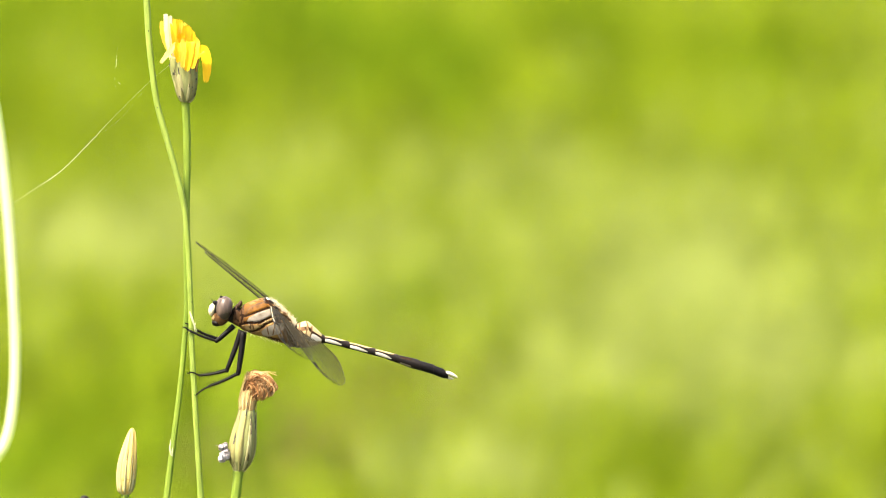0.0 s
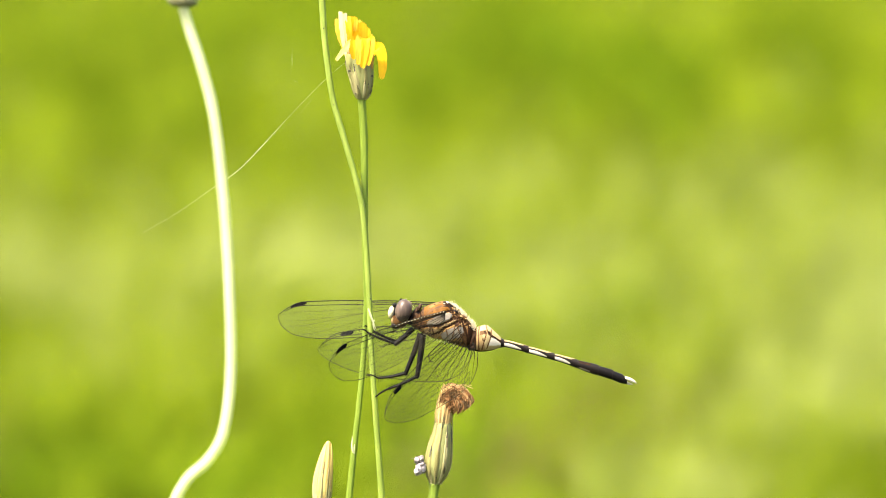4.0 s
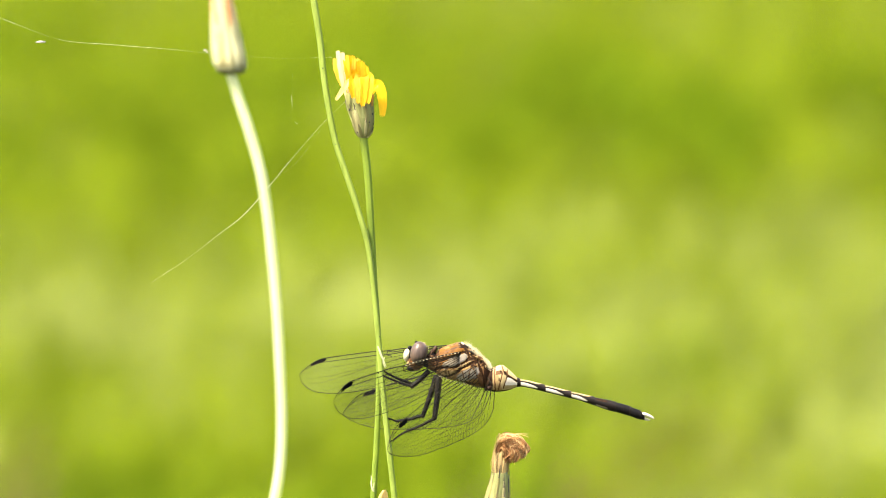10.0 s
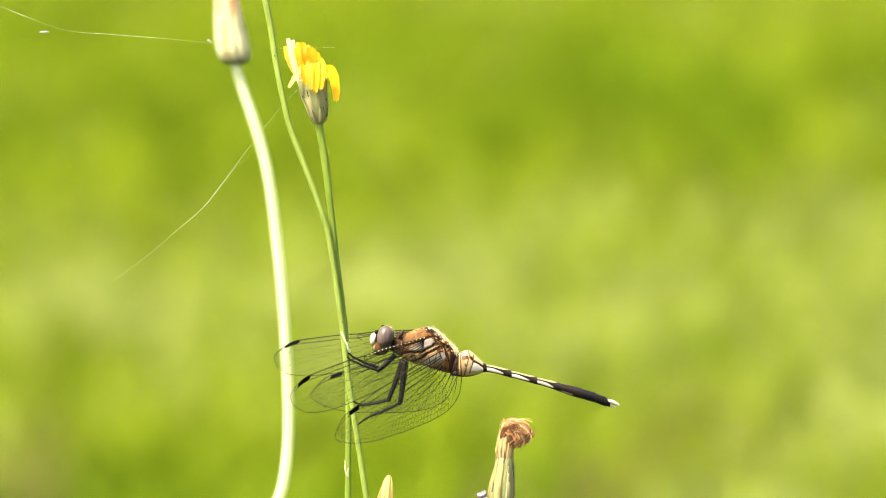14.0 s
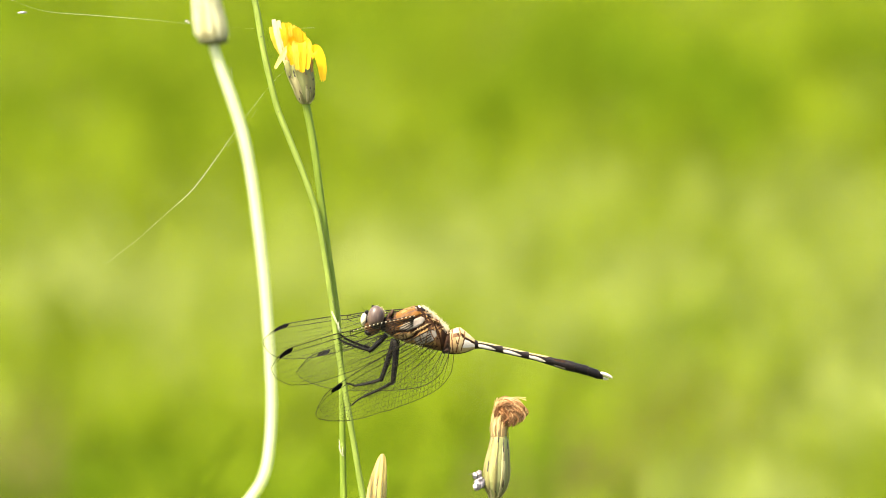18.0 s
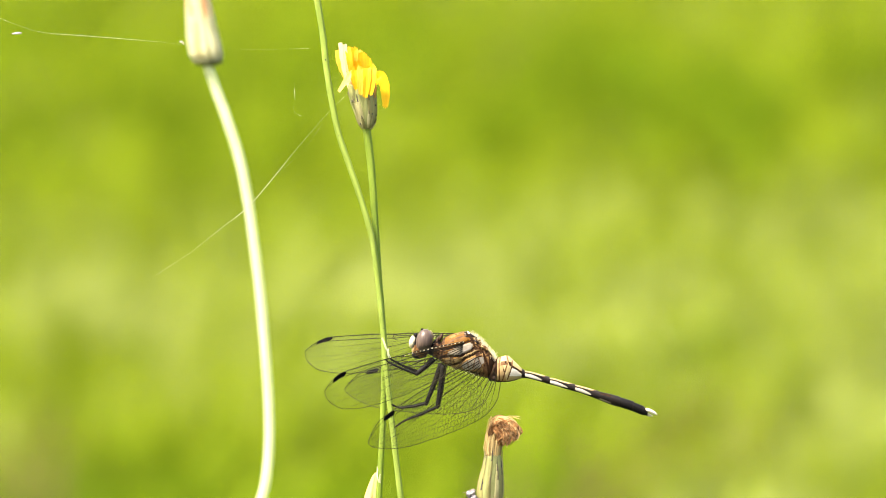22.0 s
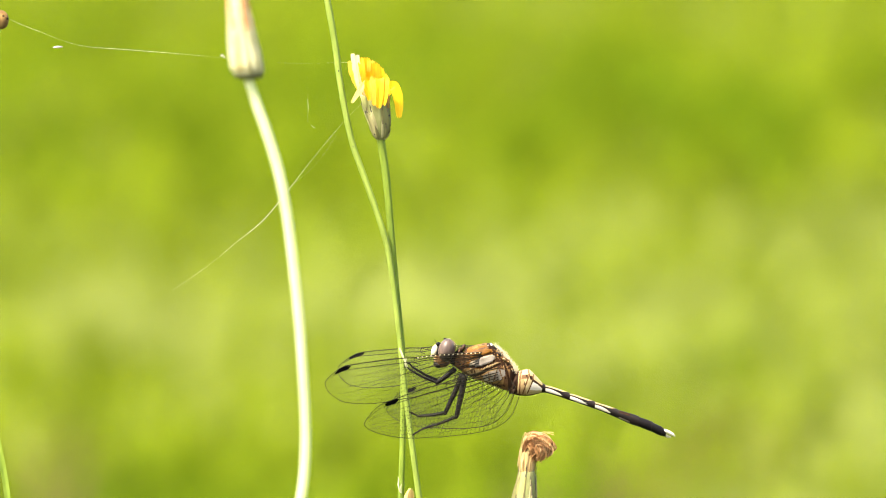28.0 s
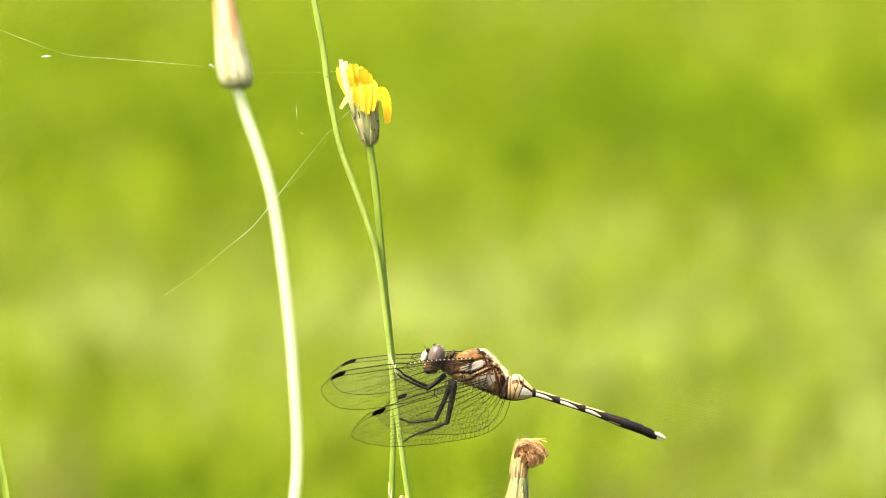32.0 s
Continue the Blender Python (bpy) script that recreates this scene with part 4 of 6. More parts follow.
def hairs(spots, length, count, seed, spread=0.5):
    """Fine tapered hairs that stand out from given (place, direction) pairs."""
    bm = bmesh.new()
    rnd = random.Random(seed)
    for _ in range(count):
        p, dirn = rnd.choice(spots)
        p = p + Vector((rnd.gauss(0, 1), rnd.gauss(0, 1), rnd.gauss(0, 1))) * g(2.2)
        dirn = (dirn + Vector((rnd.gauss(0, 1), rnd.gauss(0, 1), rnd.gauss(0, 1))) * spread * 0.6).normalized()
        ln = g(length) * rnd.uniform(0.5, 1.1)
        tube(bm, [p, p + dirn * ln * 0.6, p + dirn * ln + Vector((0, 0, -1)) * ln * 0.1], [g(0.2), g(0.15), g(0.05)], 3, False)
    return bm


def leg(parent, pts_, radii, seed, foot):
    """Femur, tibia and tarsus as tubes with rows of spines. pts_: hip, knee, ankle, toe."""
    rnd = random.Random(seed)
    hip, knee, ankle, toe = [Vector(p) for p in pts_]
    bm = bmesh.new()
    line = spline([hip, hip.lerp(knee, 0.5) + Vector((0.8, 0, 0)), knee], 5)
    tube(bm, [pt(*v) for v in line], [g(radii[0] * (1 - 0.25 * i / 10)) for i in range(len(line))], 10)
    ellipsoid(bm, pt(*knee), (RIGHT, AWAY, UP), (g(radii[0] * 0.8),) * 3, 10, 8)
    limb = part("leg", bm, LEG, parent)
    bm = bmesh.new()
    line = spline([knee, knee.lerp(ankle, 0.5) + Vector((0, 1.5, 0)), ankle], 6)
    tube(bm, [pt(*v) for v in line], [g(radii[1] * (1 - 0.35 * i / 12)) for i in range(len(line))], 8)
    part("tibia", bm, LEG, limb)
    bm = bmesh.new()
    line = spline([ankle, ankle.lerp(toe, 0.55) + Vector((0, -1.5, 0)), toe], 4)
    tube(bm, [pt(*v) for v in line], [g(radii[2])] * (len(line) - 1) + [g(radii[2] * 0.4)], 6)
    for s in (-1, 1):
        tube(bm, [pt(*toe), pt(toe[0] - 2, toe[1] + 2 * s, toe[2] + s * 1.5)], [g(0.7), g(0.2)], 4)
    part("tarsus", bm, LEG, limb)
    bm = bmesh.new()
    t = (ankle - knee).normalized()
    nrm = Vector((-t[1], t[0], 0)).normalized()
    for i in range(12):
        f = 0.08 + 0.88 * i / 11
        for s in (1, -1):
            p = knee.lerp(ankle, f) + Vector((0, 1.5 * math.sin(math.pi * f), 0))
            q = p + nrm * (s * rnd.uniform(5, 8)) + t * rnd.uniform(3, 6) + Vector((0, 0, rnd.uniform(-3, 3)))
            tube(bm, [pt(*p), pt(*q)], [g(0.5), g(0.12)], 4, False)
    part("spines", bm, LEG, limb)
    return limb


def wing_outline(kind):
    if kind == "fore":
        return 323.0, [(0, 16), (0.06, 33), (0.15, 48), (0.3, 61), (0.45, 69), (0.6, 74), (0.72, 74), (0.82, 70), (0.9, 62), (0.95, 52), (0.98, 43), (0.995, 34), (1.0, 27)]
    return 341.0, [(0, 48.9), (0.02, 73.3), (0.05, 95), (0.12, 108), (0.22, 109), (0.35, 104), (0.5, 94), (0.65, 84), (0.78, 70), (0.87, 56), (0.94, 43.5), (0.98, 35), (1, 27)]


def wing(name, kind, parent, place, seed):
    """A net-veined wing: local x along the leading edge from the root, y across to the hind edge."""
    length, prof = wing_outline(kind)
    smooth_line = spline([Vector((p[0], p[1], 0)) for p in prof], 6)
    px, pw = [p[0] for p in smooth_line], [p[1] for p in smooth_line]
    rnd = random.Random(seed)

    def lead(s):
        bend = max(0.0, (s - 0.85) / 0.15)
        return -5.0 * math.sin(math.pi * min(1, s / 0.94)) + 24 * bend ** 2.2 + 1.5 * math.exp(-((s - 0.47) / 0.05) ** 2)

    def wide(s):
        return float(np.interp(s, px, pw)) - max(0.0, lead(s))

    def loc(s, c, z=0.0):
        """s along, c across from 0 at the leading edge to 1 at the hind edge."""
        y = lead(s) + c * wide(s)
        camber = 3.0 * math.sin(math.pi * min(1, c)) * (1 - 0.5 * s)
        lobe = 37.0 * min(1, c) ** 1.2 * (1 - s) ** 6 if kind == "hind" else 0.0
        return Vector((g(length * s - lobe), g(y), g(camber + z)))

    bm = bmesh.new()
    rows = [[bm.verts.new(loc(1 - (1 - i / 44) ** 1.5, k / 14)) for k in range(15)] for i in range(45)]
    for a, b in zip(rows, rows[1:]):
        for k in range(14):
            bm.faces.new((a[k], a[k + 1], b[k + 1], b[k]))
    wing_ob = mesh_object(name, bm, MEMBRANE, parent)
    wing_ob["label"] = "clear net-veined wing with a black spot near its tip"
    wing_ob.location = place - FLY_AT

    def strip(bm2, path, r0, r1, sides=4):
        tube(bm2, path, [g(r0 + (r1 - r0) * i / max(1, len(path) - 1)) for i in range(len(path))], sides, False)

    net = bmesh.new()
    fine = {21: 0.65, 22: 0.65, 23: 0.85, 24: 1.35}[seed]
    steps = 34

    def vein(path, r0, r1, power=1.0):
        one = bmesh.new()
        tube(one, path, [g(r1 + (r0 - r1) * (1 - i / (len(path) - 1)) ** power) for i in range(len(path))], 4, False)
        mesh_object("vein", one, VEIN, wing_ob)

    vein([loc(i / steps, 0) for i in range(steps + 1)], 1.15, 0.8)
    node = 0.47 if kind == "fore" else 0.42
    vein([loc(node * i / 16, 0.06 + 0.02 * (1 - i / 16) if i < 16 else 0.0) for i in range(17)], 0.9, 0.7)
    vein([loc(0.97 * i / steps, 0.115) for i in range(steps + 1)], 0.95, 0.6)
    # hind rim
    vein([loc(1 - (1 - i / 80) ** 1.7, 1.0) for i in range(81)] + [loc(1.0, k / 8) for k in range(7, -1, -1)], 0.65, 0.6)
    vein([loc(0.0, k / 6) for k in range(7)], 0.9, 0.6)
    # fan of long veins: start along, start across, end along, end across
    fans = [(0.0, 0.16, 0.99, 0.34), (0.02, 0.2, 0.95, 0.62), (0.04, 0.26, 0.84, 0.95), (0.03, 0.34, 0.68, 0.98), (0.03, 0.42, 0.50, 0.98), (0.02, 0.52, 0.32, 0.98), (0.3, 0.27, 0.93, 0.80)]
    if kind == "hind":
        fans += [(0.02, 0.6, 0.2, 0.99), (0.01, 0.75, 0.11, 0.99)]
    for s0, c0, s1, c1 in fans:
        vein([loc(s0 + (s1 - s0) * f, c0 + (c1 - c0) * (f ** 1.45)) for f in [i / 18 for i in range(19)]], 0.95 if seed > 22 else 0.6, 0.22, 2.2)
    # rungs along the leading edge
    count = 30
    for i in range(1, count):
        s = 0.08 + 0.87 * i / count
        strip(net, [loc(s, 0.0), loc(s + 0.004, 0.115)], 0.42 if s < node else 0.24, 0.36 if s < node else 0.2, 3)
    vein([loc(node, 0.0), loc(node + 0.004, 0.115), loc(node - 0.03, 0.19)], 1.3, 0.7)
    # the cells, in staggered rows that get finer to the hind edge
    edges = [0.115, 0.19, 0.27, 0.36, 0.45, 0.54, 0.63, 0.72, 0.81, 0.90, 1.0]
    for j in range(len(edges) - 1):
        c0, c1 = edges[j], edges[j + 1]
        cell = 10.5 if j < 2 else 8.6
        n = int(length * 0.97 / cell)
        prev = None
        for i in range(n + 1):
            s = 0.985 * (i + (0.5 if j % 2 else 0.0)) / n
            if s > 0.985 or s < (0.1 if kind == "hind" else 0.14) or (c1 - c0) * wide(s) < 1.5:
                prev = None
                continue
            jit = rnd.uniform(-0.18, 0.18) * cell / length
            a, b = loc(s + jit, c0 + rnd.uniform(-0.012, 0.012)), loc(s - jit + 0.006 * j / 10, min(1.0, c1 + rnd.uniform(-0.012, 0.012)))
            strip(net, [a, b], fine * (0.31 - 0.17 * s), fine * (0.31 - 0.17 * s), 3)
            if prev is not None and j > 1:
                strip(net, [prev, loc(s - 0.25 * cell / length, c0 + rnd.uniform(0.0, 0.02)), a], fine * (0.3 - 0.17 * s), fine * (0.3 - 0.17 * s), 3)
            prev = a
    tagged(mesh_object("vein_net", net, VEIN_FINE, wing_ob, smooth=False), kind="stuff")
    spot = bmesh.new()
    s_mid = 0.888 if kind == "fore" else 0.80
    for lift in (-1.0, 1.0):
        rows = [[spot.verts.new(loc(s_mid - 0.042 + 0.084 * i / 8 + 0.006 * k, 0.006 + (0.052 + (k - 1) * 0.056 * (1 - abs(i / 4 - 1) ** 4 * 0.5)), lift)) for k in range(3)] for i in range(9)]
        for a, b in zip(rows, rows[1:]):
            for k in range(2):
                spot.faces.new((a[k], a[k + 1], b[k + 1], b[k]))
    # ivory dots put in as glints on the near forewing's leading-edge rungs
    if seed == 23:
        glints = bmesh.new()
        for i in range(17):
            s = 0.03 + 0.42 * i / 16
            ellipsoid(glints, loc(s, 0.012, 0.6), (Vector((1, 0, 0)), Vector((0, 1, 0)), Vector((0, 0, 1))), (g(1.6), g(1.1), g(1.1)), 6, 4)
        mesh_object("costal_glints", glints, IVORY, wing_ob)
    sp = mesh_object("wing_spot", spot, STIGMA, wing_ob)
    sp["label"] = "black wing spot"
    return wing_ob


def wing_pose(which, u, v, lay=0.0):
    """The pose of a wing whose spot lies u to the right and v above its root on the drawing grid; lay: 0 hangs down, 1 lies flat to the tail."""
    fore = which.endswith("fore")
    reach = 289.0 if fore else 273.0
    deep = math.sqrt(max(40.0 ** 2, reach * reach - u * u - v * v)) * (1 if which.startswith("far") else -1)
    s = (RIGHT * u + UP * v + AWAY * deep).normalized()
    lean = {"near_hind": 0.5, "far_fore": -0.5, "near_fore": 0.1, "far_hind": -0.3}[which]
    c = (-UP + AWAY * lean + RIGHT * (0.35 if which == "near_hind" else 0.0)) * (1 - lay) + (RIGHT * 0.82 - UP * 0.55) * lay
    c = (c - s * c.dot(s)).normalized()
    m = Matrix((s, c, s.cross(c))).transposed().to_4x4()
    return Matrix.Translation(WING_BASE[which] - FLY_AT) @ m


def dragonfly():
    th = thing("dragonfly", FLY_AT, "brown dragonfly with black and white banded tail, clinging to a stem", "dragonfly")
    mats = [TAN, ORANGE, PALE, DARK, BLACK, WHITE, CREAM, BROWN, BUFF, SEAM]
    part("thorax", loft([(755, 569, 589, 9), (759, 562, 595, 14), (766, 555, 600, 19), (777, 549, 605, 23), (791, 544, 609, 26), (806, 541, 613, 27), (820, 551, 617, 26), (835, 564, 621, 23), (848, 577, 623, 18), (856, 589, 620, 11)],
                        150, 20, thorax_material, [q for q in TH_LINES if q[1] > 1.25]), mats, th, "orange-brown thorax with pale side panels and dark seams")
    part("neck", loft([(738, 566, 584, 7), (746, 562, 588, 10), (753, 556, 592, 14), (759, 560, 594, 13), (764, 566, 590, 8)], 24, 5, lambda a, b, t, s: 0 if a < 748 or b < 566 else 1), [DARK, BROWN], th)
    bm = bmesh.new()
    for a, b, ra, rb, lean in ((759, 555, 3.6, 8, 0.35), (753, 562, 3.4, 9, 0.25), (749, 570, 3.0, 9, 0.1), (764, 561, 3.0, 8, 0.45)):
        ellipsoid(bm, pt(a, b, 0), ((RIGHT - UP * lean).normalized(), AWAY, (UP + RIGHT * lean).normalized()), (g(ra), g(13), g(rb)), 18, 12)
    part("collar_lobe", bm, COLLAR, th)
    # fuzz along the back and belly
    ridge = spline([(812, 546, 0), (822, 553, 0), (830, 560, 0), (838, 567, 0), (850, 579, 0), (857, 590, 0)], 8)
    spots = []
    for v in ridge:
        for dd in ((-12, -5, 0, 5, 12) if v[0] > 818 else (0, 5)):
            spots.append((pt(v[0], v[1] + abs(dd) * 0.12, dd), (UP + RIGHT * 0.35 + AWAY * dd * 0.03).normalized()))
    part("back_fuzz", hairs(spots, 6.5, 1500, 4), FUZZ, th, "fine tan fuzz along the back")
    low = [(pt(v[0], v[1], dd), (-UP + AWAY * dd * 0.03).normalized()) for v in spline([(770, 603, 0), (800, 611, 0), (830, 619, 0)], 6) for dd in (-10, 0, 8)]
    part("belly_fuzz", hairs(low, 4, 110, 5), FUZZ, th)
    # horny plates at the wing roots
    bm = bmesh.new()
    for a, b, d, ra, rb, lean, m in ((838, 570, -15, 7, 5.5, 0.6, 0), (833, 568, -19, 3.2, 2.6, 0.5, 1), (823, 560, -16, 6, 4, 0.7, 2), (815, 550, -11, 5.5, 4, 0.5, 2), (846, 579, -12, 5, 4.5, 0.8, 0),
                                     (849, 584, -13, 2.8, 2.4, 0.5, 1), (828, 556, -8, 3.5, 2.4, 0.6, 1), (842, 572, -17, 2.4, 2, 0.4, 1), (808, 544, -6, 3.6, 2, 0.2, 3), (820, 551, -8, 4, 3, 0.5, 2)):
        ellipsoid(bm, pt(a, b, d), ((RIGHT - UP * lean).normalized(), AWAY, (UP + RIGHT * lean).normalized()), (g(ra), g(3.2), g(rb * 0.65)), 14, 10, m)
    part("wing_hinge", bm, [BROWN, BUFF, DARK, CREAM], th, "knobbly dark and gold plates at the wing roots")
    # tail
    segs = [("base", [(853, 592, 623, 12), (858, 588, 628, 16), (866, 584, 629, 18), (878, 581.5, 628.5, 18.5), (884, 585, 627.5, 17), (893, 592.5, 625, 13.5), (903, 602, 621, 9), (910, 606, 620, 7)]),
            ("white", [(909, 606.5, 619.5, 6.5), (920, 608, 621, 6), (940, 612.5, 625.5, 6), (954, 616, 629.5, 7)]), ("white", [(953, 617, 629, 6.3), (965, 619, 631.5, 6.2), (985, 624, 636.5, 6.5), (1000, 627, 640.5, 7.4)]),
            ("white", [(999, 628, 640, 6.8), (1012, 630.5, 643, 6.8), (1030, 634.5, 649, 7.5), (1041, 637, 653, 8.4)]), ("brown", [(1040, 638, 652, 8), (1052, 640, 656.5, 9), (1068, 643, 662, 10), (1080, 646, 664.5, 10.4)]),
            ("black", [(1079, 647, 664, 9.8), (1092, 650, 668, 10.3), (1105, 653.5, 671.5, 10)]), ("black", [(1104, 654.5, 671, 9.3), (1114, 658, 675, 9.2), (1123, 661, 678, 8.6)]), ("black", [(1122, 662, 677, 7.8), (1130, 666, 678, 6.5)])]
    for kind, st in segs:
        part("tail_segment", loft(st, 72, 16, tail_material(0, st[0][0], st[-1][0], kind)), mats, th)
    bm = bmesh.new()
    for dd in (-4, 4):
        tube(bm, [pt(*v) for v in spline([(1126, 667, dd), (1134, 669, dd * 1.1), (1142, 673, dd), (1147, 676, dd * 0.7)], 4)], [g(r) for r in (2.6, 3, 3.2, 3.2, 3.2, 3, 3, 2.8, 2.6, 2.2, 1.8, 1.2, 0.5)], 8)
    tube(bm, [pt(1126, 674, 0), pt(1134, 677, 0), pt(1140, 678, 0)], [g(3), g(2.4), g(0.8)], 8)
    part("tail_appendage", bm, WHITE, th, "white forked tail tip")
    bm = bmesh.new()
    ellipsoid(bm, pt(855, 609, 0), (RIGHT * 0.95 - UP * 0.3, AWAY, UP * 0.95 + RIGHT * 0.3), (g(7), g(17), g(20)), 24, 16)
    ellipsoid(bm, pt(856, 622, -6), (RIGHT, AWAY, UP), (g(6), g(11), g(6)), 16, 12)
    part("waist", bm, SEAM, th)
    # legs: hip, knee, ankle, toe
    for k, (pts_, r) in enumerate((
            ([(747, 594, -9), (719, 620, -14), (669, 602, -8), (660, 597, -6)], (5.0, 2.6, 1.4)),
            ([(749, 592, 9), (724, 617, 14), (674, 597, 9), (664, 590, 4)], (4.8, 2.8, 1.4)),
            ([(763, 602, 10), (739, 670, 16), (690, 681, 10), (670, 678, 6)], (4.8, 2.4, 1.4)),
            ([(762, 600, -12), (738, 672, -20), (690, 682, -8), (673, 676, -6)], (5.0, 2.4, 1.3)),
            ([(765, 603, -14), (758, 677, -24), (707, 701, -10), (684, 717, -6)], (5.0, 2.5, 1.5)),
            ([(768, 602, 14), (760, 675, 22), (709, 699, 14), (688, 714, 14)], (4.6, 2.4, 1.4)))):
        leg(th, pts_, r, 40 + k, None)
    # head: its mesh turns about the neck
    tilt = radians(-8)
    ax, az = RIGHT * math.cos(tilt) + UP * math.sin(tilt), UP * math.cos(tilt) - RIGHT * math.sin(tilt)

    def under_head(name, bm, mats_, parent, label=""):
        ob = mesh_object(name, bm, mats_, parent, HEAD_AT)
        if label:
            ob["label"] = label
        return ob
    bm = bmesh.new()
    ellipsoid(bm, pt(726, 574, 0), (ax, AWAY, az), (g(15), g(22), g(19)), 24, 16)
    head = under_head("head", bm, BROWN, th)
    head.location = HEAD_AT - FLY_AT
    for s in (-1, 1):
        bm = bmesh.new()
        for f in ellipsoid(bm, pt(730, 562, 13 * s), (ax, AWAY, az), (g(14.3), g(16.5), g(21.6)), 36, 26):
            f.material_index = 0 if f.calc_center_median().dot(UP - RIGHT * 0.25) > pt(728, 571).dot(UP - RIGHT * 0.25) else 1
        under_head("eye", bm, [EYE_TOP, EYE_LOW], head, "large grey-brown compound eye")
    bm = bmesh.new()
    ellipsoid(bm, pt(710, 564.5, 0), (ax, AWAY, az), (g(6.5), g(11), g(11.5)), 22, 16)
    ellipsoid(bm, pt(715, 578, 0), (ax, AWAY, az), (g(6), g(11), g(8)), 20, 14, 1)
    under_head("face", bm, [IVORY, BUFF], head, "ivory white face")
    bm = bmesh.new()
    ellipsoid(bm, pt(718, 588, 0), (ax, AWAY, az), (g(8.5), g(12), g(6)), 18, 12)
    under_head("mouthparts", bm, [DARK], head)
    bm = bmesh.new()
    ellipsoid(bm, pt(737.5, 560, 0), (ax, AWAY, az), (g(8.4), g(24), g(17)), 22, 16)
    under_head("nape", bm, BUFF, head, "pale rim behind the eyes")
    bm = bmesh.new()
    ellipsoid(bm, pt(715, 552.5, 0), (ax, AWAY, az), (g(4.5), g(9), g(4.5)), 14, 10)
    ellipsoid(bm, pt(716.5, 564, 0), (ax, AWAY, az), (g(4), g(16), g(14)), 16, 12)
    ellipsoid(bm, pt(726, 541.5, 0), (ax, AWAY, az), (g(3), g(4), g(2.2)), 12, 8)
    under_head("crown", bm, BLACK, head)
    bm = bmesh.new()
    for s in (-1, 1):
        tube(bm, [pt(711, 549, 5 * s), pt(708, 545, 8 * s), pt(705, 541, 10 * s)], [g(0.45), g(0.25), g(0.1)], 5)
    under_head("antennae", bm, BLACK, head)
    spots = [(pt(v[0], v[1], dd), (RIGHT * 0.6 + UP * 0.6).normalized()) for v in spline([(734, 541, 0), (743, 552, 0), (746, 566, 0)], 5) for dd in (-9, 0, 9)]
    fz = hairs(spots, 4, 45, 7)
    under_head("head_fuzz", fz, FUZZ, head)
    ws = {
        "far_fore": wing("wing", "fore", th, WING_BASE["far_fore"], 21),
        "far_hind": wing("wing", "hind", th, WING_BASE["far_hind"], 22),
        "near_fore": wing("wing", "fore", th, WING_BASE["near_fore"], 23),
        "near_hind": wing("wing", "hind", th, WING_BASE["near_hind"], 24),
    }
    return th, head, ws


fly, fly_head, fly_wings = dragonfly()


# ---- what moves: plants in the wind, the dragonfly, its head and wings ----
def sway(place, dx, dz, turn):
    """A pose dx and dz millimetres from its place, turned clockwise in degrees."""
    return pose(place[0] + dx / 1000, place[1], place[2] + dz / 1000, 0, turn, 0)


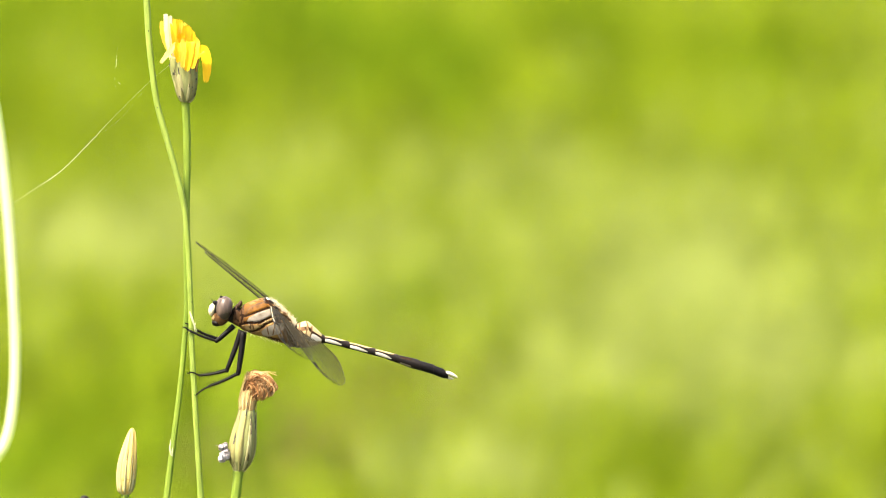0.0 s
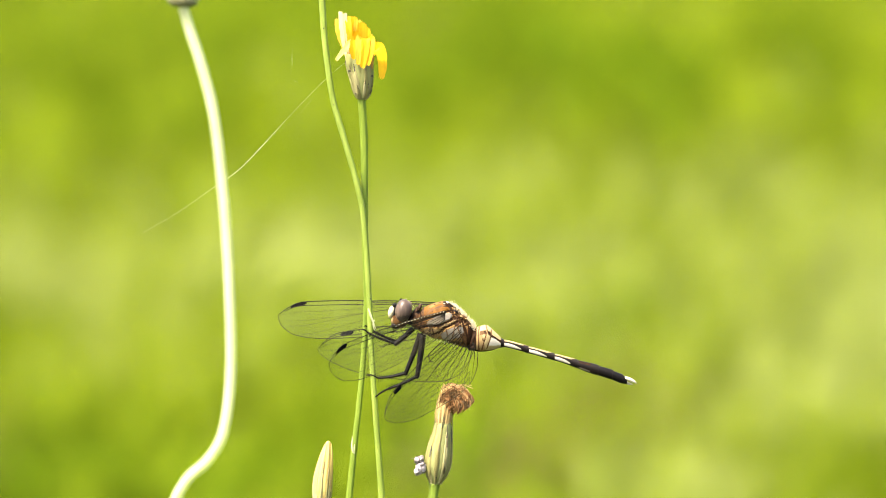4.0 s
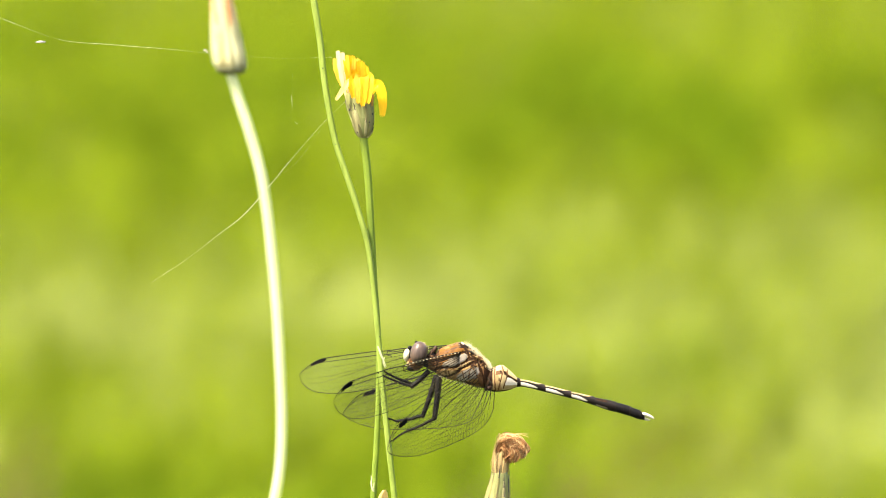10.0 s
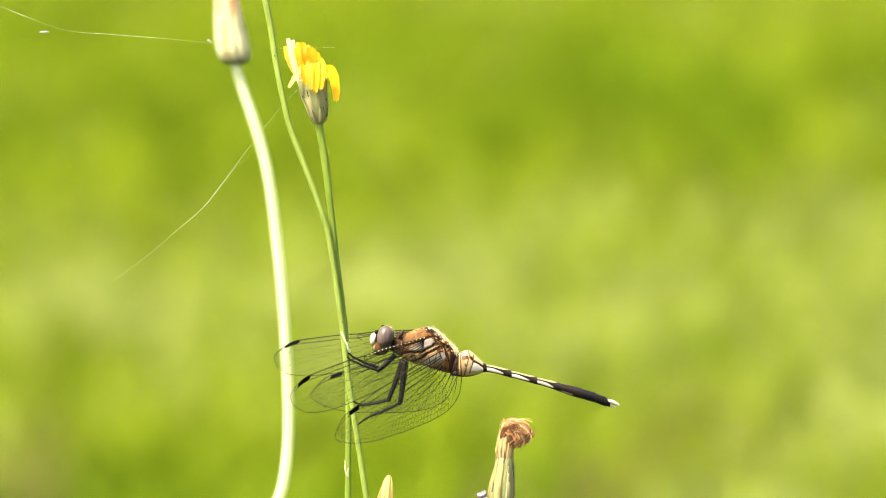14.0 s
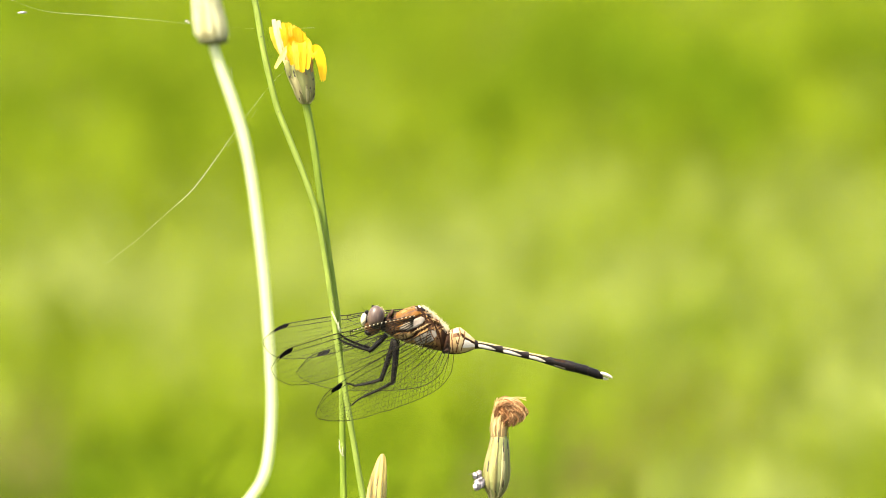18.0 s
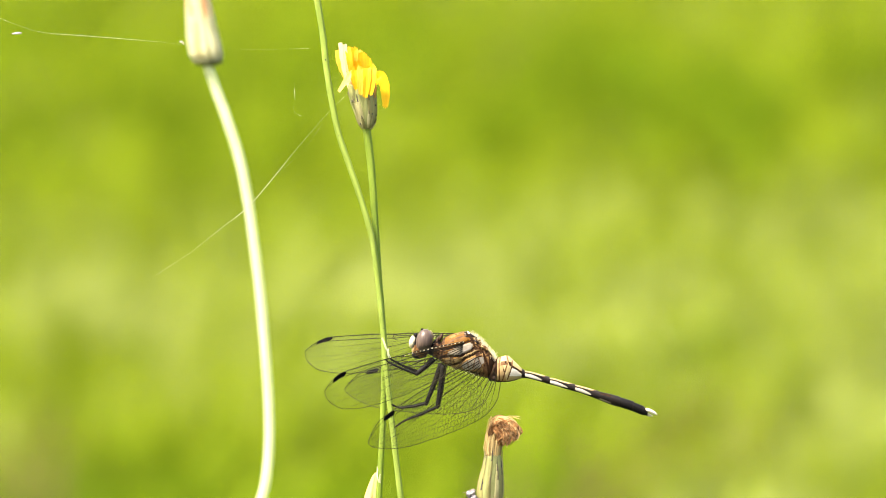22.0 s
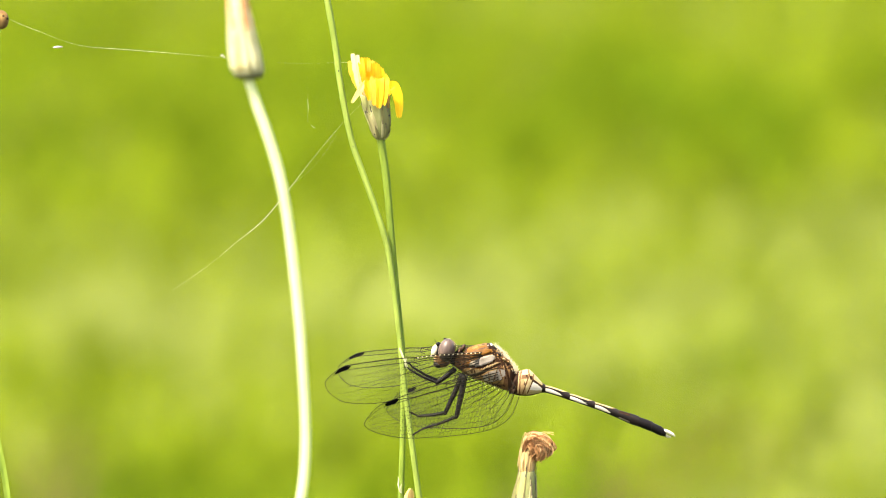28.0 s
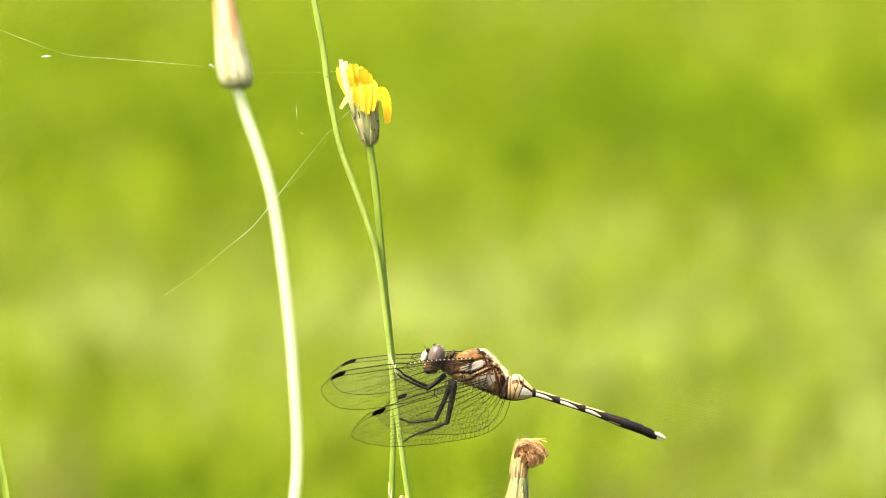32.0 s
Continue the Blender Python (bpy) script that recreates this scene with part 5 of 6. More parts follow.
def motions():
    at = flower.location.copy()
    rows = [(0, sway(at, 25.0, -4.6, 5.4)), (0.5, sway(at, 18.9, -1.0, 4.5)), (1, sway(at, 9.1, -3.4, 1.0)), (1.5, sway(at, 18.8, -2.1, 4.7)), (2, sway(at, 11.9, -4.2, 2.4)),
            (2.5, sway(at, 13.8, -1.3, 3.6)), (3, sway(at, 0.3, -5.8, -1.4)), (3.5, sway(at, 17.0, -0.3, 4.3)), (5.5, sway(at, 9.0, -1.8, 3.3)), (6, sway(at, 3.7, -1.5, 1.2)),
            (6.5, sway(at, 11.2, -1.5, 3.7)), (7, sway(at, 5.6, -0.4, 1.2)), (7.5, sway(at, 8.6, 0.7, 2.7)), (8, sway(at, 4.7, 0.2, 1.8)), (8.5, sway(at, -1.6, 1.7, -0.0)),
            (9, sway(at, 7.9, 1.1, 2.4)), (9.5, sway(at, 2.0, 1.3, 0.8)), (10, sway(at, 4.9, 1.7, 1.3)), (10.5, sway(at, -0.3, 1.8, -0.3)), (11, sway(at, 0.2, 2.1, -0.0)),
            (11.5, sway(at, 6.9, 0.6, 1.9)), (12, sway(at, 6.9, 0.9, 2.1)), (12.5, sway(at, 7.3, 1.1, 2.1)), (13, sway(at, 5.6, 1.3, 1.7)), (13.5, sway(at, 1.9, 1.7, 0.8)),
            (14, sway(at, -7.0, 1.3, -1.9)), (14.5, sway(at, -0.7, 0.4, -0.8)), (16.5, sway(at, -1.0, 1.3, -1.0)), (17, sway(at, -6.8, 2.0, -2.3)), (17.5, sway(at, -9.3, 0.7, -3.3)),
            (18, sway(at, -8.7, 1.1, -3.1)), (18.5, sway(at, -7.0, 0.7, -2.9)), (19, sway(at, -0.0, 0.1, -0.6)), (19.5, sway(at, -7.9, 0.6, -2.7)), (20, sway(at, -2.7, 1.3, -1.3)),
            (20.5, sway(at, -2.2, 0.7, -1.3)), (21, sway(at, 0.7, 0.3, -0.7)), (21.5, sway(at, 3.3, 0.6, 0.3)), (22, sway(at, 2.1, 0.2, 0.8)), (22.5, sway(at, -4.1, 2.0, -1.3)),
            (23, sway(at, -4.1, 0.6, -0.8)), (23.5, sway(at, 1.6, 1.2, 0.1)), (24, sway(at, -0.3, 1.3, 0.2)), (24.5, sway(at, -2.3, 0.9, -0.3)), (25, sway(at, -4.5, 1.2, -1.6)),
            (25.5, sway(at, 4.9, -0.1, 0.4)), (27.5, sway(at, -2.5, 1.5, -1.1)), (28, sway(at, 0.1, 0.7, -0.4)), (28.5, sway(at, -3.2, 2.3, -1.0)), (29, sway(at, -0.1, 1.2, -0.0)),
            (29.5, sway(at, -5.2, 1.6, -1.2)), (30, sway(at, -5.2, 1.1, -1.0)), (30.5, sway(at, -2.7, 1.1, -0.8)), (31, sway(at, -2.5, 1.0, -0.8)), (31.5, sway(at, -3.6, 1.2, -1.1)),
            (32, sway(at, -2.2, 1.1, -0.7))]
    for ob in (flower, thread_low):
        walk(ob, rows)
    walk(twiner, [(t, pose(*m.translation, 0, math.degrees(m.to_euler().y) * 0.75, 0)) for t, m in rows])
    at = brown_bud.location.copy()
    rows = [(0, sway(at, 9.4, -1.1, 4.2)), (0.5, sway(at, 6.9, -1.4, 4.2)), (1, sway(at, 6.9, -0.4, 4.3)), (1.5, sway(at, 6.7, -1.2, 4.3)), (2, sway(at, 7.4, -1.5, 4.3)),
            (2.5, sway(at, 5.3, -0.9, 4.3)), (3, sway(at, 6.3, -1.1, 4.4)), (3.5, sway(at, 6.7, -0.6, 4.4)), (5.5, sway(at, -0.8, -0.0, 3.2)), (6, sway(at, 1.8, -0.6, 3.1)),
            (6.5, sway(at, 3.3, 0.1, 2.9)), (7, sway(at, 4.7, -0.5, 2.8)), (7.5, sway(at, 4.6, -0.7, 2.7)), (8, sway(at, 3.8, 0.3, 2.7)), (8.5, sway(at, 4.1, -0.0, 2.6)),
            (9, sway(at, 3.9, -0.1, 2.6)), (9.5, sway(at, 3.9, -0.2, 2.5)), (10, sway(at, 4.6, -0.2, 2.5)), (10.5, sway(at, 5.6, -0.3, 2.4)), (11, sway(at, 4.2, -0.3, 2.4)),
            (11.5, sway(at, 3.9, -0.2, 2.3)), (12, sway(at, 4.8, -0.6, 2.3)), (12.5, sway(at, 4.6, -0.3, 2.2)), (13, sway(at, 5.2, -0.4, 2.2)), (13.5, sway(at, 4.4, -0.2, 2.1)),
            (14, sway(at, 2.8, -0.4, 2.1)), (14.5, sway(at, 5.3, -1.7, 2.0)), (16.5, sway(at, 3.4, -0.6, 1.2)), (17, sway(at, 0.2, 0.8, 1.0)), (17.5, sway(at, 0.1, 0.1, 0.7)),
            (18, sway(at, 2.4, -0.3, 0.5)), (18.5, sway(at, 2.6, -0.4, 0.2)), (19, sway(at, -0.1, -0.0, 0.0)), (19.5, sway(at, -2.1, 0.5, 0.1)), (20, sway(at, 1.0, -0.2, 0.3)),
            (20.5, sway(at, 2.0, -0.4, 0.4)), (21, sway(at, 2.3, -0.3, 0.6)), (21.5, sway(at, 1.9, -0.2, 0.8)), (22, sway(at, -0.4, 0.1, 0.9)), (22.5, sway(at, -0.4, 0.4, 1.1)),
            (23, sway(at, 0.6, -0.0, 1.2)), (23.5, sway(at, 0.9, -0.2, 1.2)), (24, sway(at, 0.2, 0.4, 1.2)), (24.5, sway(at, -0.2, -0.3, 1.2)), (25, sway(at, 0.4, -0.2, 1.3)),
            (25.5, sway(at, 0.9, -0.4, 1.3)), (27.5, sway(at, 0.8, -0.0, 1.4)), (28, sway(at, 1.7, -0.5, 1.4)), (28.5, sway(at, 2.2, -0.1, 1.4)), (29, sway(at, 1.7, -0.1, 1.4)),
            (29.5, sway(at, 0.2, -0.0, 1.4)), (30, sway(at, 0.1, 0.1, 1.4)), (30.5, sway(at, 1.5, -0.9, 1.4)), (31, sway(at, 0.2, -0.3, 1.5)), (31.5, sway(at, -0.8, 0.2, 1.5)),
            (32, sway(at, 0.1, -0.2, 1.5))]
    walk(brown_bud, rows)
    walk(yellow_bud, [(t, pose(*m.translation)) for t, m in rows])
    walk(dark_bud, [(t, pose(*(m.translation - at + dark_bud_at))) for t, m in rows])
    at = pale.location.copy()
    rows = [(0, sway(at, 11.0, 2.0, 2.0)), (0.5, sway(at, 10.5, 0.1, 1.8)), (1, sway(at, 12.1, 2.9, 2.5)), (1.5, sway(at, 12.7, 2.1, 2.6)), (2, sway(at, 10.7, 1.2, 2.2)),
            (2.5, sway(at, 9.8, 2.2, 2.0)), (3, sway(at, 9.7, 4.0, 2.0)), (3.5, sway(at, 13.8, 5.8, 2.8)), (5.5, sway(at, -1.3, 3.3, -0.3)), (6, sway(at, 6.5, 0.6, 1.3)),
            (6.5, sway(at, 2.7, 0.0, 0.5)), (7, sway(at, 2.4, 0.1, 0.5)), (7.5, sway(at, 13.7, 2.4, 2.8)), (8, sway(at, 0.8, 1.7, 0.2)), (8.5, sway(at, 4.8, 1.6, 1.0)),
            (9, sway(at, 6.2, 1.5, 1.3)), (9.5, sway(at, 3.5, 0.9, 0.7)), (10, sway(at, 8.6, 1.8, 1.8)), (10.5, sway(at, 8.3, 2.0, 1.7)), (11, sway(at, 7.8, 0.8, 1.6)),
            (11.5, sway(at, 5.5, 0.7, 1.1)), (12, sway(at, 7.4, 0.6, 1.5)), (12.5, sway(at, 6.8, 1.4, 1.4)), (13, sway(at, 4.5, 0.9, 0.9)), (13.5, sway(at, 6.2, 0.9, 1.3)),
            (14, sway(at, 6.5, 0.5, 1.3)), (14.5, sway(at, 5.5, -0.7, 1.1)), (16.5, sway(at, 3.8, 0.2, 0.8)), (17, sway(at, 2.7, 0.2, 0.5)), (17.5, sway(at, 2.8, -0.1, 0.6)),
            (18, sway(at, 2.7, 0.2, 0.5)), (18.5, sway(at, 2.8, 0.5, 0.6)), (19, sway(at, -0.2, -0.2, -0.0)), (19.5, sway(at, -5.7, -2.0, -1.1)), (20, sway(at, 0.9, -0.6, 0.2)),
            (20.5, sway(at, 2.3, 0.0, 0.5)), (21, sway(at, -2.4, -1.6, -0.5)), (21.5, sway(at, 0.1, -1.0, 0.0)), (22, sway(at, -0.2, 0.2, -0.0)), (22.5, sway(at, 1.3, 1.6, 0.2)),
            (23, sway(at, 3.5, 0.7, 0.7)), (23.5, sway(at, 0.5, -0.5, 0.1)), (24, sway(at, 4.7, 1.4, 1.0)), (24.5, sway(at, 0.3, -0.6, 0.1)), (25, sway(at, -0.9, -0.1, -0.2)),
            (25.5, sway(at, 5.0, -0.6, 1.0)), (27.5, sway(at, 0.2, -0.5, 0.1)), (28, sway(at, 3.5, -0.0, 0.7)), (28.5, sway(at, 1.0, -0.0, 0.2)), (29, sway(at, 4.0, 0.1, 0.8)),
            (29.5, sway(at, 5.5, 0.1, 1.1)), (30, sway(at, -1.7, -1.3, -0.4)), (30.5, sway(at, 0.2, -1.0, 0.1)), (31, sway(at, 0.1, -0.2, 0.0)), (31.5, sway(at, 2.5, 0.1, 0.5)),
            (32, sway(at, 1.0, -0.3, 0.2))]
    walk(pale, rows)
    walk(thread_high, [(t, pose(*((m.translation - at) / 1.0742 + thread_at))) for t, m in rows])
    walk(seed_head, [(t, pose(*((m.translation - at) / 1.0742 + seed_at))) for t, m in rows])
    at = fly.location.copy()
    walk(fly, [(0, sway(at, 20.0, -3.2, 1.5)), (0.5, sway(at, 14.5, -1.4, 2.6)), (1, sway(at, 7.6, -1.7, -0.6)), (1.5, sway(at, 14.2, -1.8, 2.1)), (2, sway(at, 9.2, -2.6, 0.3)),
            (2.5, sway(at, 10.3, -1.1, -0.1)), (3, sway(at, 0.6, -2.9, -3.4)), (3.5, sway(at, 12.8, -0.2, 2.0)), (5.5, sway(at, 6.4, -1.3, 0.1)), (6, sway(at, 2.8, -0.9, -1.0)),
            (6.5, sway(at, 8.2, -1.1, 0.4)), (7, sway(at, 4.6, -0.1, -0.5)), (7.5, sway(at, 6.3, 0.4, 0.5)), (8, sway(at, 3.2, 0.7, -0.3)), (8.5, sway(at, -1.7, 1.8, -1.1)),
            (9, sway(at, 5.8, 0.7, 0.6)), (9.5, sway(at, 1.2, 1.2, -0.6)), (10, sway(at, 3.7, 1.3, 0.2)), (10.5, sway(at, -0.2, 1.8, -1.2)), (11, sway(at, 0.1, 1.7, -0.4)),
            (11.5, sway(at, 5.1, 0.4, 0.3)), (12, sway(at, 5.0, 0.7, 0.0)), (12.5, sway(at, 5.3, 0.9, 0.5)), (13, sway(at, 4.0, 1.0, 0.2)), (13.5, sway(at, 1.1, 1.6, -0.1)),
            (14, sway(at, -5.8, 1.2, 0.9)), (14.5, sway(at, -0.3, 0.2, 0.7)), (16.5, sway(at, -0.7, 0.9, 0.3)), (17, sway(at, -5.4, 1.7, -0.6)), (17.5, sway(at, -7.1, 1.0, -1.2)),
            (18, sway(at, -6.7, 1.3, -1.0)), (18.5, sway(at, -5.2, 1.0, -0.9)), (19, sway(at, -0.0, 0.1, 0.2)), (19.5, sway(at, -6.2, 0.9, -0.7)), (20, sway(at, -2.2, 1.1, 0.5)),
            (20.5, sway(at, -1.5, 0.7, 0.4)), (21, sway(at, 1.0, 0.3, 0.5)), (21.5, sway(at, 2.8, 0.4, 2.7)), (22, sway(at, 1.3, 0.3, 2.3)), (22.5, sway(at, -2.8, 1.5, 6.4)),
            (23, sway(at, -2.4, 0.9, 3.3)), (23.5, sway(at, 2.4, 0.4, 6.8)), (24, sway(at, 0.3, 1.3, 5.2)), (24.5, sway(at, -1.5, 0.9, 4.7)), (25, sway(at, -2.8, 1.2, 4.2)),
            (25.5, sway(at, 5.0, -0.3, 5.5)), (27.5, sway(at, -1.3, 1.3, 4.8)), (28, sway(at, 0.8, 0.6, 5.3)), (28.5, sway(at, -1.8, 2.0, 3.1)), (29, sway(at, 0.6, 1.0, 3.9)),
            (29.5, sway(at, -3.5, 1.4, 3.3)), (30, sway(at, -3.6, 1.2, 3.2)), (30.5, sway(at, -1.4, 0.8, 4.3)), (31, sway(at, -1.4, 1.0, 4.3)), (31.5, sway(at, -2.3, 1.2, 4.1)),
            (32, sway(at, -1.2, 1.1, 4.5))])
    walk(fly_wings["far_fore"], [(0, wing_pose("far_fore", -130, 98, 1)), (0.3, wing_pose("far_fore", -158, 68, 0.75)), (0.6, wing_pose("far_fore", -220, 36, 0.2)), (1, wing_pose("far_fore", -225, 30, 0)), (1.5, wing_pose("far_fore", -237, 15, 0)),
        (2, wing_pose("far_fore", -233, 19, 0)), (2.5, wing_pose("far_fore", -273, -2, 0)), (3, wing_pose("far_fore", -266, 6, 0)), (5.5, wing_pose("far_fore", -269, -23, 0)), (6, wing_pose("far_fore", -267, -22, 0)),
        (6.5, wing_pose("far_fore", -273, -23, 0)), (7, wing_pose("far_fore", -264, -25, 0)), (7.5, wing_pose("far_fore", -264, -28, 0)), (8, wing_pose("far_fore", -261, -22, 0)), (8.5, wing_pose("far_fore", -258, -29, 0)),
        (9, wing_pose("far_fore", -262, -25, 0)), (9.5, wing_pose("far_fore", -255, -27, 0)), (10, wing_pose("far_fore", -260, -28, 0)), (10.5, wing_pose("far_fore", -257, -30, 0)), (11, wing_pose("far_fore", -251, -36, 0)),
        (11.5, wing_pose("far_fore", -260, -25, 0)), (12, wing_pose("far_fore", -258, -27, 0)), (12.5, wing_pose("far_fore", -258, -26, 0)), (13, wing_pose("far_fore", -256, -26, 0)), (13.5, wing_pose("far_fore", -252, -31, 0)),
        (14, wing_pose("far_fore", -247, -26, 0)), (14.5, wing_pose("far_fore", -250, -24, 0)), (16.5, wing_pose("far_fore", -255, -19, 0)), (17, wing_pose("far_fore", -252, -21, 0)), (17.5, wing_pose("far_fore", -248, -26, 0)),
        (18, wing_pose("far_fore", -251, -27, 0)), (18.5, wing_pose("far_fore", -255, -22, 0)), (19, wing_pose("far_fore", -259, -17, 0)), (19.5, wing_pose("far_fore", -252, -28, 0)), (20, wing_pose("far_fore", -253, -26, 0)),
        (20.5, wing_pose("far_fore", -255, -24, 0)), (21, wing_pose("far_fore", -258, -17, 0)), (21.5, wing_pose("far_fore", -259, -24, 0)), (22, wing_pose("far_fore", -258, -18, 0)), (22.5, wing_pose("far_fore", -246, -22, 0)),
        (23, wing_pose("far_fore", -244, -26, 0)), (23.5, wing_pose("far_fore", -258, -1, 0)), (24, wing_pose("far_fore", -243, -36, 0)), (24.5, wing_pose("far_fore", -235, -36, 0)), (25, wing_pose("far_fore", -235, -38, 0)),
        (25.5, wing_pose("far_fore", -240, -31, 0)), (27.5, wing_pose("far_fore", -233, -42, 0)), (28, wing_pose("far_fore", -238, -36, 0)), (28.5, wing_pose("far_fore", -233, -34, 0)), (29, wing_pose("far_fore", -240, -30, 0)),
        (29.5, wing_pose("far_fore", -232, -38, 0)), (30, wing_pose("far_fore", -234, -33, 0)), (30.5, wing_pose("far_fore", -234, -35, 0)), (31, wing_pose("far_fore", -237, -34, 0)), (31.5, wing_pose("far_fore", -234, -32, 0)),
        (32, wing_pose("far_fore", -234, -35, 0))])
    walk(fly_wings["near_fore"], [(0, wing_pose("near_fore", 15, -55, 1)), (0.5, wing_pose("near_fore", 15, -65, 1)), (1, wing_pose("near_fore", 2, -104, 1)), (1.5, wing_pose("near_fore", 0, -110, 1)), (2, wing_pose("near_fore", -2, -108, 0.8)),
        (2.5, wing_pose("near_fore", -150, -80, 0.2)), (3, wing_pose("near_fore", -190, -70, 0)), (5.5, wing_pose("near_fore", -195, -60, 0)), (6, wing_pose("near_fore", -198, -61, 0)), (6.5, wing_pose("near_fore", -196, -66, 0)),
        (7, wing_pose("near_fore", -203, -60, 0)), (7.5, wing_pose("near_fore", -200, -57, 0)), (8, wing_pose("near_fore", -203, -62, 0)), (8.5, wing_pose("near_fore", -205, -53, 0)), (9, wing_pose("near_fore", -202, -56, 0)),
        (9.5, wing_pose("near_fore", -206, -53, 0)), (10, wing_pose("near_fore", -208, -56, 0)), (10.5, wing_pose("near_fore", -225, -55, 0)), (11, wing_pose("near_fore", -224, -52, 0)), (11.5, wing_pose("near_fore", -217, -59, 0)),
        (12, wing_pose("near_fore", -218, -55, 0)), (12.5, wing_pose("near_fore", -217, -59, 0)), (13, wing_pose("near_fore", -217, -56, 0)), (13.5, wing_pose("near_fore", -221, -54, 0)), (14, wing_pose("near_fore", -224, -77, 0)),
        (14.5, wing_pose("near_fore", -220, -70, 0)), (16.5, wing_pose("near_fore", -228, -63, 0)), (17, wing_pose("near_fore", -231, -60, 0)), (17.5, wing_pose("near_fore", -241, -56, 0)), (18, wing_pose("near_fore", -240, -58, 0)),
        (18.5, wing_pose("near_fore", -240, -59, 0)), (19, wing_pose("near_fore", -234, -61, 0)), (19.5, wing_pose("near_fore", -240, -57, 0)), (20, wing_pose("near_fore", -237, -56, 0)), (20.5, wing_pose("near_fore", -236, -58, 0)),
        (21, wing_pose("near_fore", -232, -61, 0)), (21.5, wing_pose("near_fore", -230, -65, 0)), (22, wing_pose("near_fore", -230, -67, 0)), (22.5, wing_pose("near_fore", -238, -58, 0)), (23, wing_pose("near_fore", -250, -49, 0)),
        (23.5, wing_pose("near_fore", -235, -79, 0)), (24, wing_pose("near_fore", -249, -50, 0)), (24.5, wing_pose("near_fore", -252, -45, 0)), (25, wing_pose("near_fore", -253, -43, 0)), (25.5, wing_pose("near_fore", -247, -47, 0)),
        (27.5, wing_pose("near_fore", -262, -46, 0)), (28, wing_pose("near_fore", -263, -49, 0)), (28.5, wing_pose("near_fore", -255, -42, 0)), (29, wing_pose("near_fore", -254, -47, 0)), (29.5, wing_pose("near_fore", -258, -43, 0)),
        (30, wing_pose("near_fore", -255, -46, 0)), (30.5, wing_pose("near_fore", -254, -47, 0)), (31, wing_pose("near_fore", -254, -48, 0)), (31.5, wing_pose("near_fore", -251, -45, 0)), (32, wing_pose("near_fore", -253, -45, 0))])
